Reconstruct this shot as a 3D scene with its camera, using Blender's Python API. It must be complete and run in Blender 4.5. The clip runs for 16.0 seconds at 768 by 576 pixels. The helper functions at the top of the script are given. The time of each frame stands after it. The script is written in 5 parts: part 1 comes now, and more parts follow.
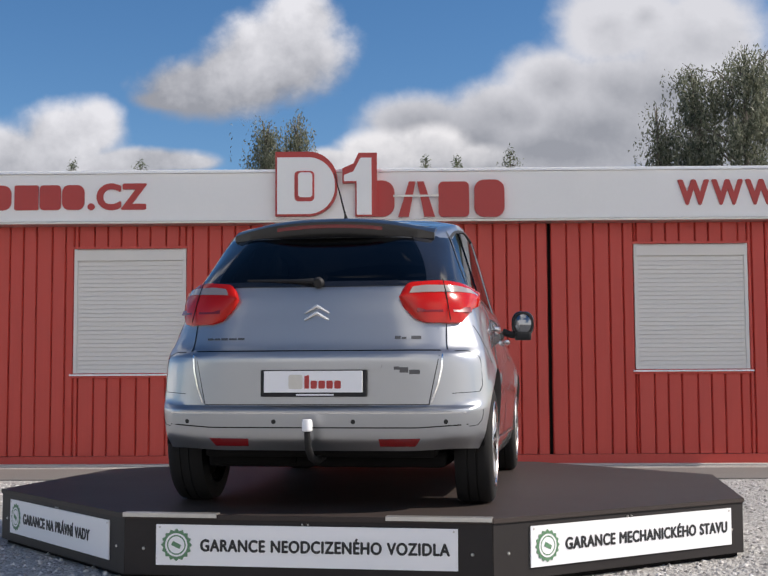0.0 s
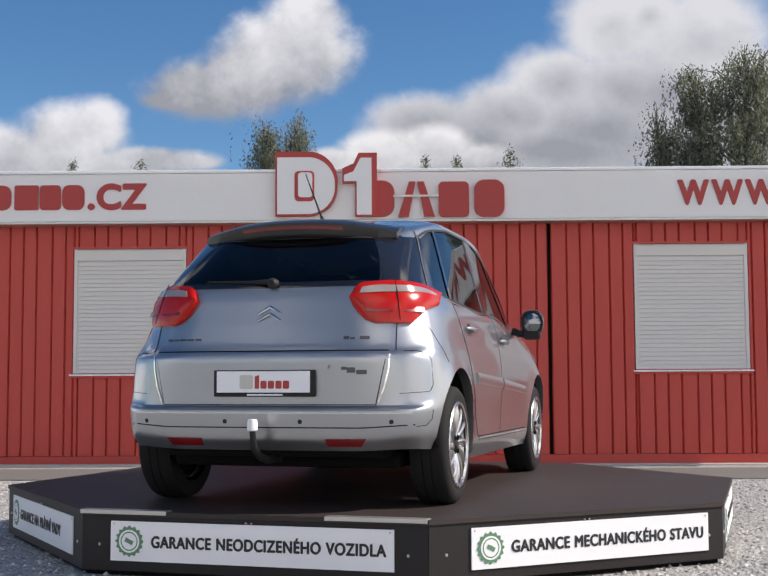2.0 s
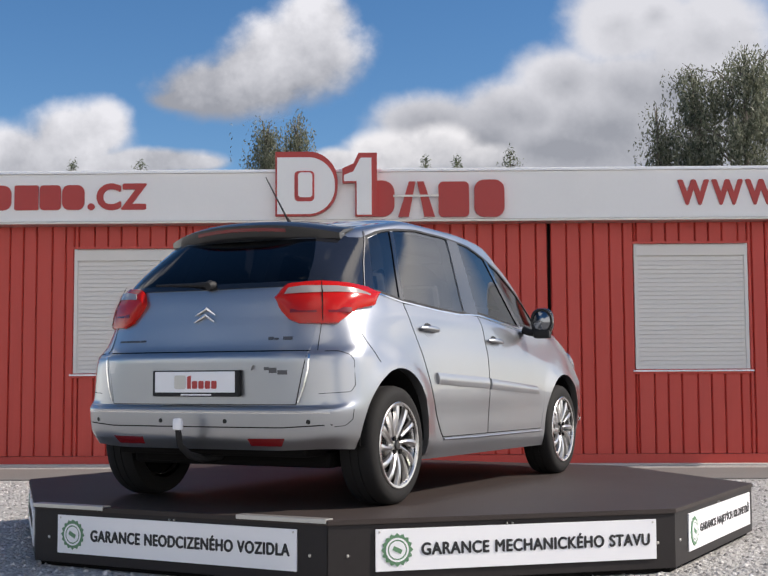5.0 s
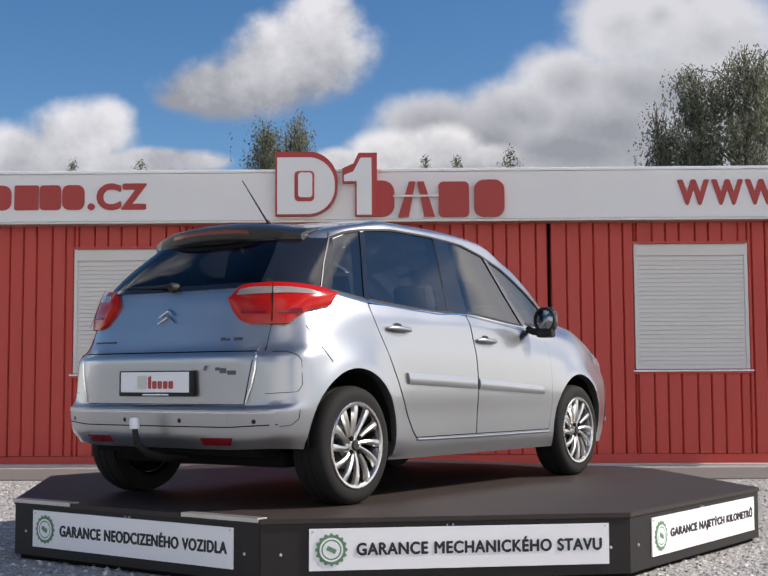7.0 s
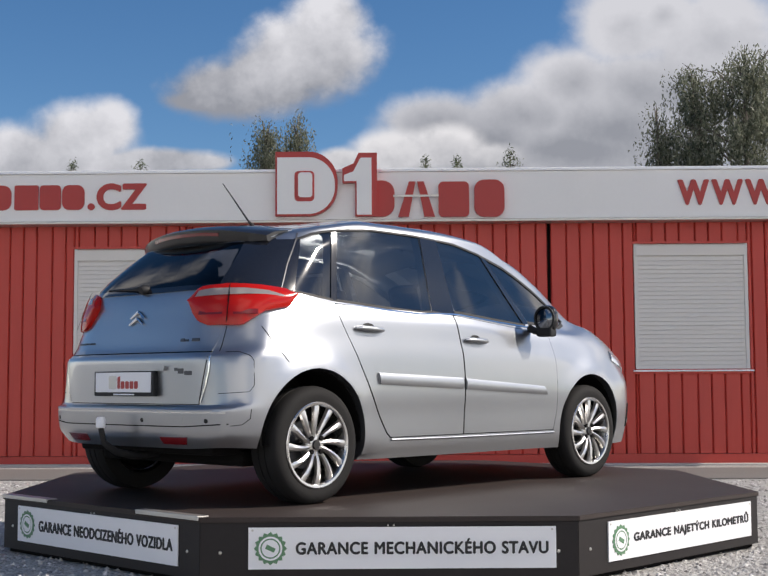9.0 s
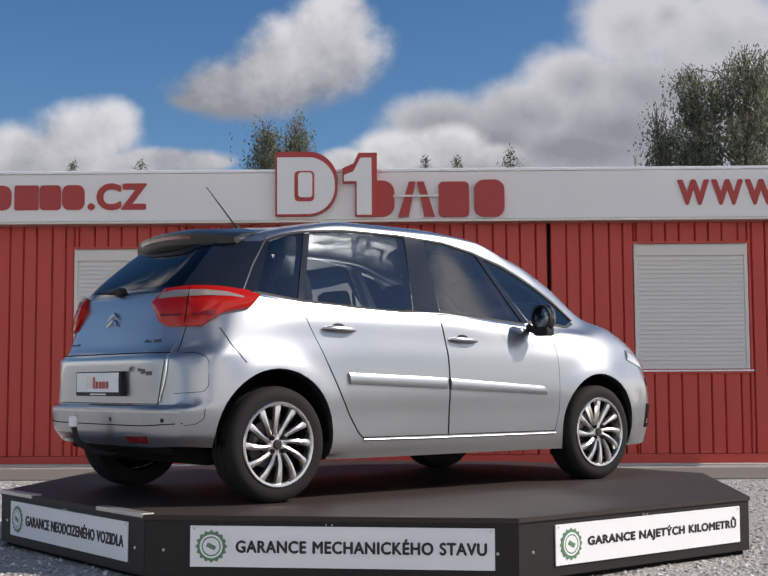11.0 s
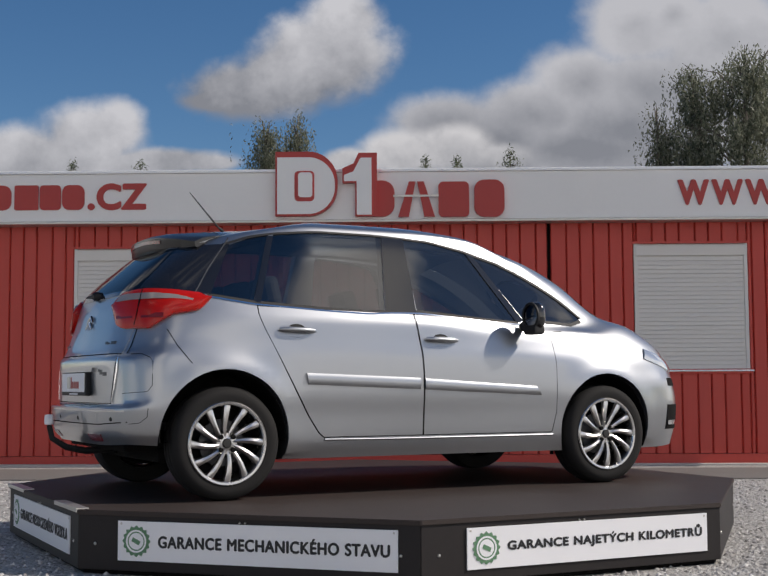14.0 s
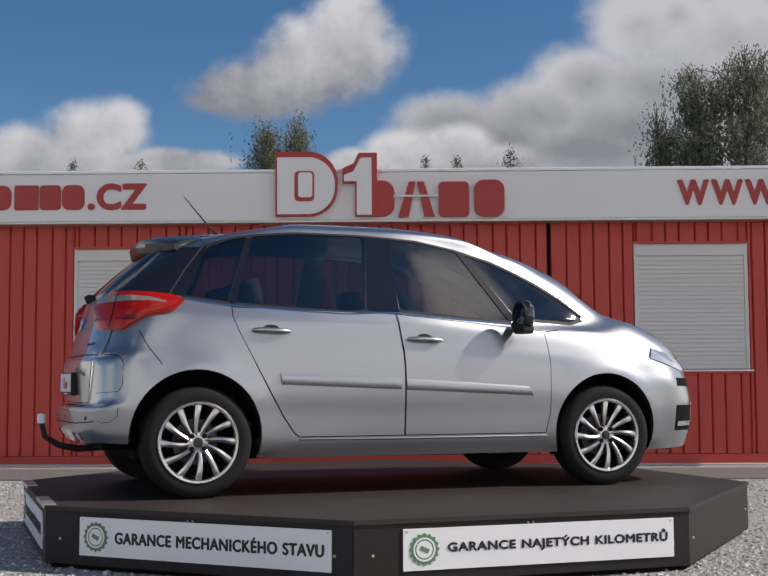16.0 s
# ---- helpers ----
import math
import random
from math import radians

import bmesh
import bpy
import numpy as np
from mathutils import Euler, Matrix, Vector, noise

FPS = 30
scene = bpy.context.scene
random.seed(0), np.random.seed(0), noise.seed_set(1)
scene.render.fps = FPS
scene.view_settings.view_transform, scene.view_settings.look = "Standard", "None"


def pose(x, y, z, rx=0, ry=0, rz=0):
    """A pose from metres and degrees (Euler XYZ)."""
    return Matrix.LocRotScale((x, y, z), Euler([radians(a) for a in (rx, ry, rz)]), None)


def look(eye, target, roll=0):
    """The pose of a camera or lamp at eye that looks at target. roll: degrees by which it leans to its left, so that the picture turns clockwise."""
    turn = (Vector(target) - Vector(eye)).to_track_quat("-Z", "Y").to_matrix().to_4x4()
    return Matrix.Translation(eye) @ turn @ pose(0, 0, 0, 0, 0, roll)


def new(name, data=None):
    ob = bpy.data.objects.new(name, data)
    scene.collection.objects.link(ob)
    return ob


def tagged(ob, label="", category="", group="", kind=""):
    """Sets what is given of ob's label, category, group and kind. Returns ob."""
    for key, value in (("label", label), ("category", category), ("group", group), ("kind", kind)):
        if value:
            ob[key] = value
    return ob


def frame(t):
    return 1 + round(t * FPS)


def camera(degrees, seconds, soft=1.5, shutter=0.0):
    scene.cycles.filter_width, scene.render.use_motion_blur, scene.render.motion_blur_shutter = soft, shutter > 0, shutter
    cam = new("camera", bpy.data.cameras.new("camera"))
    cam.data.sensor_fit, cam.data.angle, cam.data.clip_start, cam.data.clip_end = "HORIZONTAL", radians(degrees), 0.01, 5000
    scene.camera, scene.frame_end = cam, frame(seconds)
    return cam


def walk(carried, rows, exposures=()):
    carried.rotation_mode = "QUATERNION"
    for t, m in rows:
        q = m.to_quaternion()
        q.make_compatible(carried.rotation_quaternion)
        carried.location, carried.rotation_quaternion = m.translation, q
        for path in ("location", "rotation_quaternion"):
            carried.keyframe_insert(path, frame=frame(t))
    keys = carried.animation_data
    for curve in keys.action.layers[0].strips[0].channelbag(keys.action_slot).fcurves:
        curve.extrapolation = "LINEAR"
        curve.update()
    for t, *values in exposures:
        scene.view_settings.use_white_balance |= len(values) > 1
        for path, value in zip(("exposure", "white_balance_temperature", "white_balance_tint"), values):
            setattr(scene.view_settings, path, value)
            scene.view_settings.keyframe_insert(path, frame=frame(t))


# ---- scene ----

# World: ground at z = 0, camera at the origin's side looking along +y; the turntable's axis stands at AXIS.
AXIS = (-0.028, 8.581)
DECK = 0.34
HEADING = 81.616

cam = camera(34.29, 16.0, soft=1.5)
VIEW = look((0, 0, 1.0), (0, math.cos(radians(4.4215)), 1.0 + math.sin(radians(4.4215))), -0.139)
walk(cam, [(0, VIEW), (16, VIEW)], exposures=[(0, 0.12, 6800, 13), (4, 0.20, 6800, 13), (8, 0.06, 6800, 13), (11.5, -0.18, 6800, 13), (12.5, -0.33, 6800, 13), (14, -0.37, 6800, 13), (16, -0.29, 6800, 13)])

# ---- light ----
SUN_AZ, SUN_EL = -0.6, 39.0          # azimuth from +x towards +y


def make_light():
    world = bpy.data.worlds.new("world")
    scene.world = world
    world.use_nodes = True
    nt = world.node_tree
    nt.nodes.clear()
    out = nt.nodes.new("ShaderNodeOutputWorld")
    bg = nt.nodes.new("ShaderNodeBackground")
    sky = nt.nodes.new("ShaderNodeTexSky")
    sky.sky_type = "NISHITA"
    sky.sun_disc = False
    sky.sun_elevation = radians(SUN_EL)
    sky.sun_rotation = radians(90 - SUN_AZ)
    sky.air_density, sky.dust_density, sky.ozone_density = 0.9, 0.1, 4.0
    # broken cloud over the rest of the sky
    tc = nt.nodes.new("ShaderNodeTexCoord")
    mp = nt.nodes.new("ShaderNodeMapping")
    mp.inputs["Scale"].default_value = (2.2, 2.2, 4.5)
    mp.inputs["Location"].default_value = (0.7, 2.3, 0.4)
    no = nt.nodes.new("ShaderNodeTexNoise")
    no.inputs["Scale"].default_value, no.inputs["Detail"].default_value = 0.9, 8
    ra = nt.nodes.new("ShaderNodeMapRange")
    ra.interpolation_type = "SMOOTHSTEP"
    ra.inputs["From Min"].default_value, ra.inputs["From Max"].default_value = -0.08, 0.07
    ra.inputs["To Max"].default_value = 0.85
    # clear patch ahead, where separate clouds stand
    sp = nt.nodes.new("ShaderNodeSeparateXYZ")
    ahead = nt.nodes.new("ShaderNodeMapRange")
    ahead.inputs["From Min"].default_value, ahead.inputs["From Max"].default_value = 0.55, 0.8
    ahead.inputs["To Min"].default_value, ahead.inputs["To Max"].default_value = 1, 0
    mul = nt.nodes.new("ShaderNodeMath")
    mul.operation = "MULTIPLY"
    mix = nt.nodes.new("ShaderNodeMix")
    mix.data_type = "RGBA"
    mix.inputs["B"].default_value = (19.5, 19.2, 18.6, 1)
    hs = nt.nodes.new("ShaderNodeHueSaturation")
    hs.inputs["Saturation"].default_value, hs.inputs["Value"].default_value = 1.20, 1.24
    ln = nt.links.new
    ln(tc.outputs["Generated"], mp.inputs["Vector"])
    ln(mp.outputs["Vector"], no.inputs["Vector"])
    # heaped towards the horizon, open overhead
    high = nt.nodes.new("ShaderNodeMapRange")
    high.inputs["From Min"].default_value, high.inputs["From Max"].default_value = 0.10, 0.80
    high.inputs["To Min"].default_value, high.inputs["To Max"].default_value = 0.43, 0.655
    dif = nt.nodes.new("ShaderNodeMath")
    dif.operation = "SUBTRACT"
    # unseen cloud thinned to the left, so what faces that way stays darker
    west = nt.nodes.new("ShaderNodeMapRange")
    west.inputs["From Min"].default_value, west.inputs["From Max"].default_value = -0.9, 0.1
    west.inputs["To Min"].default_value, west.inputs["To Max"].default_value = 0.11, 0.0
    both = nt.nodes.new("ShaderNodeMath")
    both.operation = "ADD"
    # unseen cloud added behind the camera to brighten what faces it
    south = nt.nodes.new("ShaderNodeMapRange")
    south.inputs["From Min"].default_value, south.inputs["From Max"].default_value = -0.85, -0.25
    south.inputs["To Min"].default_value, south.inputs["To Max"].default_value = -0.05, 0.0
    tilt = nt.nodes.new("ShaderNodeMath")
    tilt.operation = "ADD"
    ln(sp.outputs["Y"], south.inputs["Value"])
    ln(both.outputs["Value"], tilt.inputs[0])
    ln(south.outputs["Result"], tilt.inputs[1])
    ln(sp.outputs["X"], west.inputs["Value"])
    ln(west.outputs["Result"], both.inputs[1])
    ln(high.outputs["Result"], both.inputs[0])
    ln(sp.outputs["Z"], high.inputs["Value"])
    ln(no.outputs["Fac"], dif.inputs[0])
    ln(tilt.outputs["Value"], dif.inputs[1])
    ln(dif.outputs["Value"], ra.inputs["Value"])
    ln(tc.outputs["Generated"], sp.inputs["Vector"])
    ln(sp.outputs["Y"], ahead.inputs["Value"])
    ln(ra.outputs["Result"], mul.inputs[0])
    ln(ahead.outputs["Result"], mul.inputs[1])
    ln(mul.outputs["Value"], mix.inputs["Factor"])
    ln(sky.outputs["Color"], hs.inputs["Color"])
    ln(hs.outputs["Color"], mix.inputs["A"])
    ln(mix.outputs["Result"], bg.inputs["Color"])
    bg.inputs["Strength"].default_value = 0.085
    ln(bg.outputs["Background"], out.inputs["Surface"])
    sun = bpy.data.lights.new("sun", "SUN")
    sun.energy, sun.angle, sun.color = 5.0, radians(0.53), (1.0, 0.95, 0.87)
    ob = new("sun", sun)
    d = Vector((math.cos(radians(SUN_AZ)) * math.cos(radians(SUN_EL)), math.sin(radians(SUN_AZ)) * math.cos(radians(SUN_EL)), math.sin(radians(SUN_EL))))
    ob.matrix_world = look(d * 50, (0, 0, 0))


make_light()

# ---- materials ----


class Nodes:
    """A small helper for building node trees."""

    def __init__(self, name):
        self.mat = bpy.data.materials.new(name)
        self.mat.use_nodes = True
        self.nt = self.mat.node_tree
        self.bsdf = self.nt.nodes["Principled BSDF"]
        self.out = self.nt.nodes["Material Output"]

    def add(self, kind, **kw):
        n = self.nt.nodes.new(kind)
        for k, v in kw.items():
            if k in n.inputs:
                n.inputs[k].default_value = v
        return n

    def link(self, a, b):
        self.nt.links.new(a, b)

    def coords(self, scale=1.0, kind="Object"):
        tc = self.nt.nodes.new("ShaderNodeTexCoord")
        mp = self.nt.nodes.new("ShaderNodeMapping")
        mp.inputs["Scale"].default_value = (scale,) * 3 if not isinstance(scale, tuple) else scale
        self.link(tc.outputs[kind], mp.inputs["Vector"])
        return mp.outputs["Vector"]

    def noise(self, vec, scale, detail=4, rough=0.55):
        n = self.add("ShaderNodeTexNoise", Scale=scale, Detail=detail, Roughness=rough)
        self.link(vec, n.inputs["Vector"])
        return n.outputs["Fac"]

    def ramp(self, fac, stops):
        r = self.nt.nodes.new("ShaderNodeValToRGB")
        el = r.color_ramp.elements
        while len(el) < len(stops):
            el.new(0.5)
        for e, (p, c) in zip(el, stops):
            e.position, e.color = p, (*c, 1) if len(c) == 3 else c
        self.link(fac, r.inputs["Fac"])
        return r.outputs["Color"]

    def mix(self, fac, a, b, blend="MIX"):
        m = self.nt.nodes.new("ShaderNodeMix")
        m.data_type, m.blend_type = "RGBA", blend
        for sock, v in ((m.inputs["Factor"], fac), (m.inputs["A"], a), (m.inputs["B"], b)):
            if hasattr(v, "is_linked"):
                self.link(v, sock)
            elif isinstance(v, tuple):
                sock.default_value = (*v, 1) if len(v) == 3 else v
            else:
                sock.default_value = v
        return m.outputs["Result"]

    def math(self, op, a, b=0.0, clamp=False):
        m = self.nt.nodes.new("ShaderNodeMath")
        m.operation, m.use_clamp = op, clamp
        for sock, v in ((m.inputs[0], a), (m.inputs[1], b)):
            if hasattr(v, "is_linked"):
                self.link(v, sock)
            else:
                sock.default_value = v
        return m.outputs["Value"]

    def bump(self, height, strength=0.3, dist=0.01):
        b = self.add("ShaderNodeBump", Strength=strength, Distance=dist)
        self.link(height, b.inputs["Height"])
        self.link(b.outputs["Normal"], self.bsdf.inputs["Normal"])

    def set(self, **kw):
        names = {"color": "Base Color", "rough": "Roughness", "metal": "Metallic", "coat": "Coat Weight", "coat_rough": "Coat Roughness", "spec": "Specular IOR Level", "alpha": "Alpha", "trans": "Transmission Weight"}
        for k, v in kw.items():
            s = self.bsdf.inputs[names[k]]
            if hasattr(v, "is_linked"):
                self.link(v, s)
            elif isinstance(v, tuple):
                s.default_value = (*v, 1)
            else:
                s.default_value = v
        return self


def surface(name, color, rough, metal=0.0, vary=0.12, grain=30.0, bump=0.0, coat=0.0, spec=0.5, coarse=1.6):
    """A plain surface with a soft stain and a fine grain."""
    m = Nodes(name)
    v = m.coords()
    big, fine = m.noise(v, coarse, 5), m.noise(v, grain, 3)
    lo = tuple(c * (1 - vary) for c in color)
    hi = tuple(min(1, c * (1 + vary)) for c in color)
    col = m.mix(m.math("ADD", m.math("MULTIPLY", big, 0.7), m.math("MULTIPLY", fine, 0.3)), lo, hi)
    m.set(color=col, metal=metal, coat=coat, spec=spec)
    m.set(rough=m.math("ADD", m.math("MULTIPLY", big, 0.12), rough - 0.06, True))
    if bump:
        m.bump(fine, bump, 0.004)
    return m.mat


def make_silver():
    m = Nodes("silver_paint")
    v = m.coords()
    flake = m.noise(v, 900, 1)
    dust = m.noise(v, 2.2, 5)
    col = m.mix(flake, (0.325, 0.34, 0.365), (0.405, 0.42, 0.445))
    col = m.mix(m.math("MULTIPLY", dust, 0.18), col, (0.38, 0.375, 0.365))
    m.set(color=col, metal=0.94, rough=m.math("ADD", m.math("MULTIPLY", dust, 0.08), 0.31), coat=1.0, coat_rough=0.03)
    return m.mat


def make_glass(name, tint, ior=1.5):
    """Thin tinted pane: what lies behind it dimmed, with a mirror sheen on top."""
    m = Nodes(name)
    m.nt.nodes.remove(m.bsdf)
    tr = m.add("ShaderNodeBsdfTransparent")
    tr.inputs["Color"].default_value = (*tint, 1)
    gl = m.add("ShaderNodeBsdfGlossy", Roughness=0.02)
    fr = m.add("ShaderNodeFresnel", IOR=ior)
    mx = m.add("ShaderNodeMixShader")
    m.link(fr.outputs["Fac"], mx.inputs["Fac"])
    m.link(tr.outputs["BSDF"], mx.inputs[1])
    m.link(gl.outputs["BSDF"], mx.inputs[2])
    m.link(mx.outputs["Shader"], m.out.inputs["Surface"])
    return m.mat


def make_red_wall():
    m = Nodes("red_cladding")
    o = m.coords((1.2, 1.2, 0.25))
    oi = m.nt.nodes.new("ShaderNodeObjectInfo")
    streak = m.noise(m.coords((14, 14, 0.5)), 1.5, 4)
    big = m.noise(o, 1.6, 5)
    col = m.mix(streak, (0.48, 0.042, 0.030), (0.555, 0.062, 0.044))
    col = m.mix(m.math("MULTIPLY", big, 0.35), col, (0.39, 0.047, 0.038))
    col = m.mix(m.math("MULTIPLY", oi.outputs["Random"], 0.3), col, (0.51, 0.080, 0.065))
    m.set(color=col, rough=0.42, spec=0.4)
    m.bump(m.noise(o, 9, 3), 0.08, 0.01)
    return m.mat


def make_gravel():
    m = Nodes("gravel")
    v = m.coords()
    vor = m.add("ShaderNodeTexVoronoi", Scale=42.0)
    m.link(v, vor.inputs["Vector"])
    fine = m.noise(v, 150, 2)
    patch = m.noise(v, 0.5, 5)
    col = m.ramp(vor.outputs["Color"], [(0.0, (0.22, 0.21, 0.20)), (0.35, (0.38, 0.37, 0.35)), (0.7, (0.48, 0.47, 0.45)), (1.0, (0.66, 0.65, 0.63))])
    col = m.mix(m.math("MULTIPLY", fine, 0.5), col, (0.30, 0.285, 0.27))
    col = m.mix(m.math("MULTIPLY", patch, 0.35), col, (0.33, 0.315, 0.29))
    m.set(color=col, rough=0.93, spec=0.2)
    m.bump(m.math("ADD", m.math("MULTIPLY", vor.outputs["Distance"], -1.0), m.math("MULTIPLY", fine, 0.2)), 0.9, 0.02)
    return m.mat


def make_cloud(name, blobs, shade, ripple, seed, light=(0.71, 0.74, 0.80), grey=(0.285, 0.31, 0.36), core=0.0):
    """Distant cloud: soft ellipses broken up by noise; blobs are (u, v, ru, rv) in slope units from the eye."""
    m = Nodes(name)
    m.nt.nodes.remove(m.bsdf)
    tc = m.nt.nodes.new("ShaderNodeTexCoord")
    sp = m.nt.nodes.new("ShaderNodeSeparateXYZ")
    m.link(tc.outputs["Object"], sp.inputs["Vector"])
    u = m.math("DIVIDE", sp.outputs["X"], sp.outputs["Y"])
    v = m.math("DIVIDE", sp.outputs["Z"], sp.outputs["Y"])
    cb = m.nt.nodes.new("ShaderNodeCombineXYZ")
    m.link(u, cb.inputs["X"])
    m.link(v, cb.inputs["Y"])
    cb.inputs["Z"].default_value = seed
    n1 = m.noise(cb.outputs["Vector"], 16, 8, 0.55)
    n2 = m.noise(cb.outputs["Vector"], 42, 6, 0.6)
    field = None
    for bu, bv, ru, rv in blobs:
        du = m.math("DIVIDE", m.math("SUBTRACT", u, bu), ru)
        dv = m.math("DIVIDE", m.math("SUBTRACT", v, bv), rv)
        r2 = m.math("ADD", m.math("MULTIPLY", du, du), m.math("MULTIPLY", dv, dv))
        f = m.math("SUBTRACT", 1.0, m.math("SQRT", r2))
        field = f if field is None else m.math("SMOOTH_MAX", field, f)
    for nd in m.nt.nodes:
        if nd.type == "MATH" and nd.operation == "SMOOTH_MAX":
            nd.inputs[2].default_value = 0.25
    edge = m.math("ADD", field, m.math("MULTIPLY", m.math("SUBTRACT", n1, 0.5), ripple))
    edge = m.math("ADD", edge, m.math("MULTIPLY", m.math("SUBTRACT", n2, 0.5), ripple * 0.45))
    mr = m.add("ShaderNodeMapRange")
    mr.interpolation_type = "SMOOTHSTEP"
    mr.inputs["From Min"].default_value, mr.inputs["From Max"].default_value = -0.09, 0.46
    m.link(edge, mr.inputs["Value"])
    # cloud shading painted into the glow: underside and core grey, crown white
    lift = m.math("MULTIPLY", m.math("SUBTRACT", v, shade[0]), 1.0 / shade[1])
    lift = m.math("ADD", lift, m.math("MULTIPLY", m.math("SUBTRACT", n1, 0.5), 1.7))
    lift = m.math("ADD", lift, m.math("MULTIPLY", m.math("SUBTRACT", n2, 0.5), 0.7))
    lift = m.math("SUBTRACT", lift, m.math("MULTIPLY", m.math("SUBTRACT", edge, 0.45), core), True)
    col = m.mix(lift, grey, light)
    em = m.add("ShaderNodeEmission")
    m.link(col, em.inputs["Color"])
    tr = m.add("ShaderNodeBsdfTransparent")
    mx = m.add("ShaderNodeMixShader")
    m.link(mr.outputs["Result"], mx.inputs["Fac"])
    m.link(tr.outputs["BSDF"], mx.inputs[1])
    m.link(em.outputs["Emission"], mx.inputs[2])
    m.link(mx.outputs["Shader"], m.out.inputs["Surface"])
    return m.mat


def make_leaves(name, dark, pale):
    m = Nodes(name)
    geo = m.nt.nodes.new("ShaderNodeNewGeometry")
    v = m.coords()
    big = m.noise(v, 0.8, 3)
    col = m.mix(geo.outputs["Random Per Island"], dark, pale)
    col = m.mix(m.math("MULTIPLY", big, 0.5), col, tuple(c * 0.7 for c in dark))
    m.set(color=col, rough=0.55, spec=0.35)
    tl = m.add("ShaderNodeBsdfTranslucent")
    m.link(col, tl.inputs["Color"])
    mx = m.add("ShaderNodeMixShader", Fac=0.4)
    m.link(m.bsdf.outputs["BSDF"], mx.inputs[1])
    m.link(tl.outputs["BSDF"], mx.inputs[2])
    m.link(mx.outputs["Shader"], m.out.inputs["Surface"])
    return m.mat


SILVER = make_silver()
GLASS = make_glass("tinted_glass", (0.32, 0.345, 0.355), 2.15)
DARKGLASS = make_glass("privacy_glass", (0.03, 0.034, 0.045), 1.5)
RED_WALL = make_red_wall()
RED_PAINT = surface("red_sign_paint", (0.40, 0.035, 0.03), 0.45)
WHITE_PANEL = surface("white_fascia", (0.78, 0.77, 0.755), 0.5, vary=0.05)
WHITE_CAP = surface("white_cap", (0.86, 0.87, 0.88), 0.4, vary=0.03)
SHUTTER = surface("shutter_grey", (0.655, 0.635, 0.605), 0.55, vary=0.04)
SEAL_DARK = surface("dark_gap", (0.008, 0.0075, 0.0075), 0.9, spec=0.1)
RUBBER = surface("tyre_rubber", (0.013, 0.0125, 0.0125), 0.8, spec=0.25, vary=0.3, bump=0.2)
ALLOY = surface("alloy", (0.58, 0.57, 0.56), 0.27, metal=1.0, vary=0.08)
ALLOY_DARK = surface("alloy_shadow", (0.10, 0.10, 0.105), 0.5, metal=0.6)
MIRROR = surface("mirror_glass", (0.20, 0.21, 0.23), 0.05, metal=1.0, vary=0.03)
CHROME = surface("chrome", (0.80, 0.81, 0.82), 0.10, metal=1.0, vary=0.03)
BLACK_GLOSS = surface("black_gloss", (0.012, 0.012, 0.014), 0.09, coat=0.6)
BLACK_SATIN = surface("black_satin", (0.014, 0.013, 0.013), 0.32, coat=0.3)
BLACK_MATT = surface("black_plastic", (0.016, 0.016, 0.017), 0.6, spec=0.3, bump=0.1)
INTERIOR = surface("cabin_fabric", (0.075, 0.073, 0.075), 0.9, vary=0.25, bump=0.2)
DECK_MAT = surface("brown_deck", (0.037, 0.0275, 0.0245), 0.60, spec=0.3, vary=0.25, grain=60, bump=0.15, coarse=1.1)
SIDE_MAT = surface("black_skirt", (0.020, 0.017, 0.017), 0.55, spec=0.25, vary=0.35, grain=25, bump=0.1, coarse=2.5)
STEEL = surface("aluminium_strip", (0.52, 0.50, 0.47), 0.42, metal=0.85, vary=0.2)
SIGN_WHITE = surface("white_signboard", (0.78, 0.78, 0.80), 0.42, vary=0.03)
INK = surface("black_lettering", (0.012, 0.012, 0.014), 0.5)
SEAL_GREEN = surface("green_seal", (0.10, 0.22, 0.12), 0.5)
LAMP_RED = surface("lamp_red", (0.42, 0.008, 0.004), 0.16, vary=0.3, coat=0.0, spec=0.35, grain=120)
LAMP_CLEAR = surface("lamp_clear", (0.27, 0.235, 0.22), 0.12, vary=0.15, coat=1.0)
HEAD_CLEAR = surface("headlamp_clear", (0.50, 0.53, 0.57), 0.10, metal=0.5, vary=0.15, coat=1.0)
REFLECTOR = surface("reflector_red", (0.16, 0.006, 0.008), 0.25, coat=0.5)
GRAVEL = make_gravel()
PATH = surface("grey_path", (0.15, 0.14, 0.13), 0.85, vary=0.25, grain=80, bump=0.3)
CONCRETE = surface("pale_concrete", (0.50, 0.47, 0.43), 0.85, vary=0.2, grain=60, bump=0.3)
BARK = surface("bark", (0.13, 0.11, 0.095), 0.9, vary=0.4, bump=0.4)
BIRCH = make_leaves("birch_leaves", (0.075, 0.09, 0.055), (0.36, 0.37, 0.27))
PINE = make_leaves("fir_needles", (0.075, 0.10, 0.06), (0.25, 0.28, 0.18))

# ---- mesh tools ----


def mesh_of(name, verts, faces, mats, smooth=False, index=None):
    me = bpy.data.meshes.new(name)
    me.from_pydata([tuple(v) for v in verts], [], faces)
    for m in mats if isinstance(mats, (list, tuple)) else [mats]:
        me.materials.append(m)
    if index:
        for p, i in zip(me.polygons, index):
            p.material_index = i
    if smooth:
        me.shade_smooth()
    me.update()
    return me


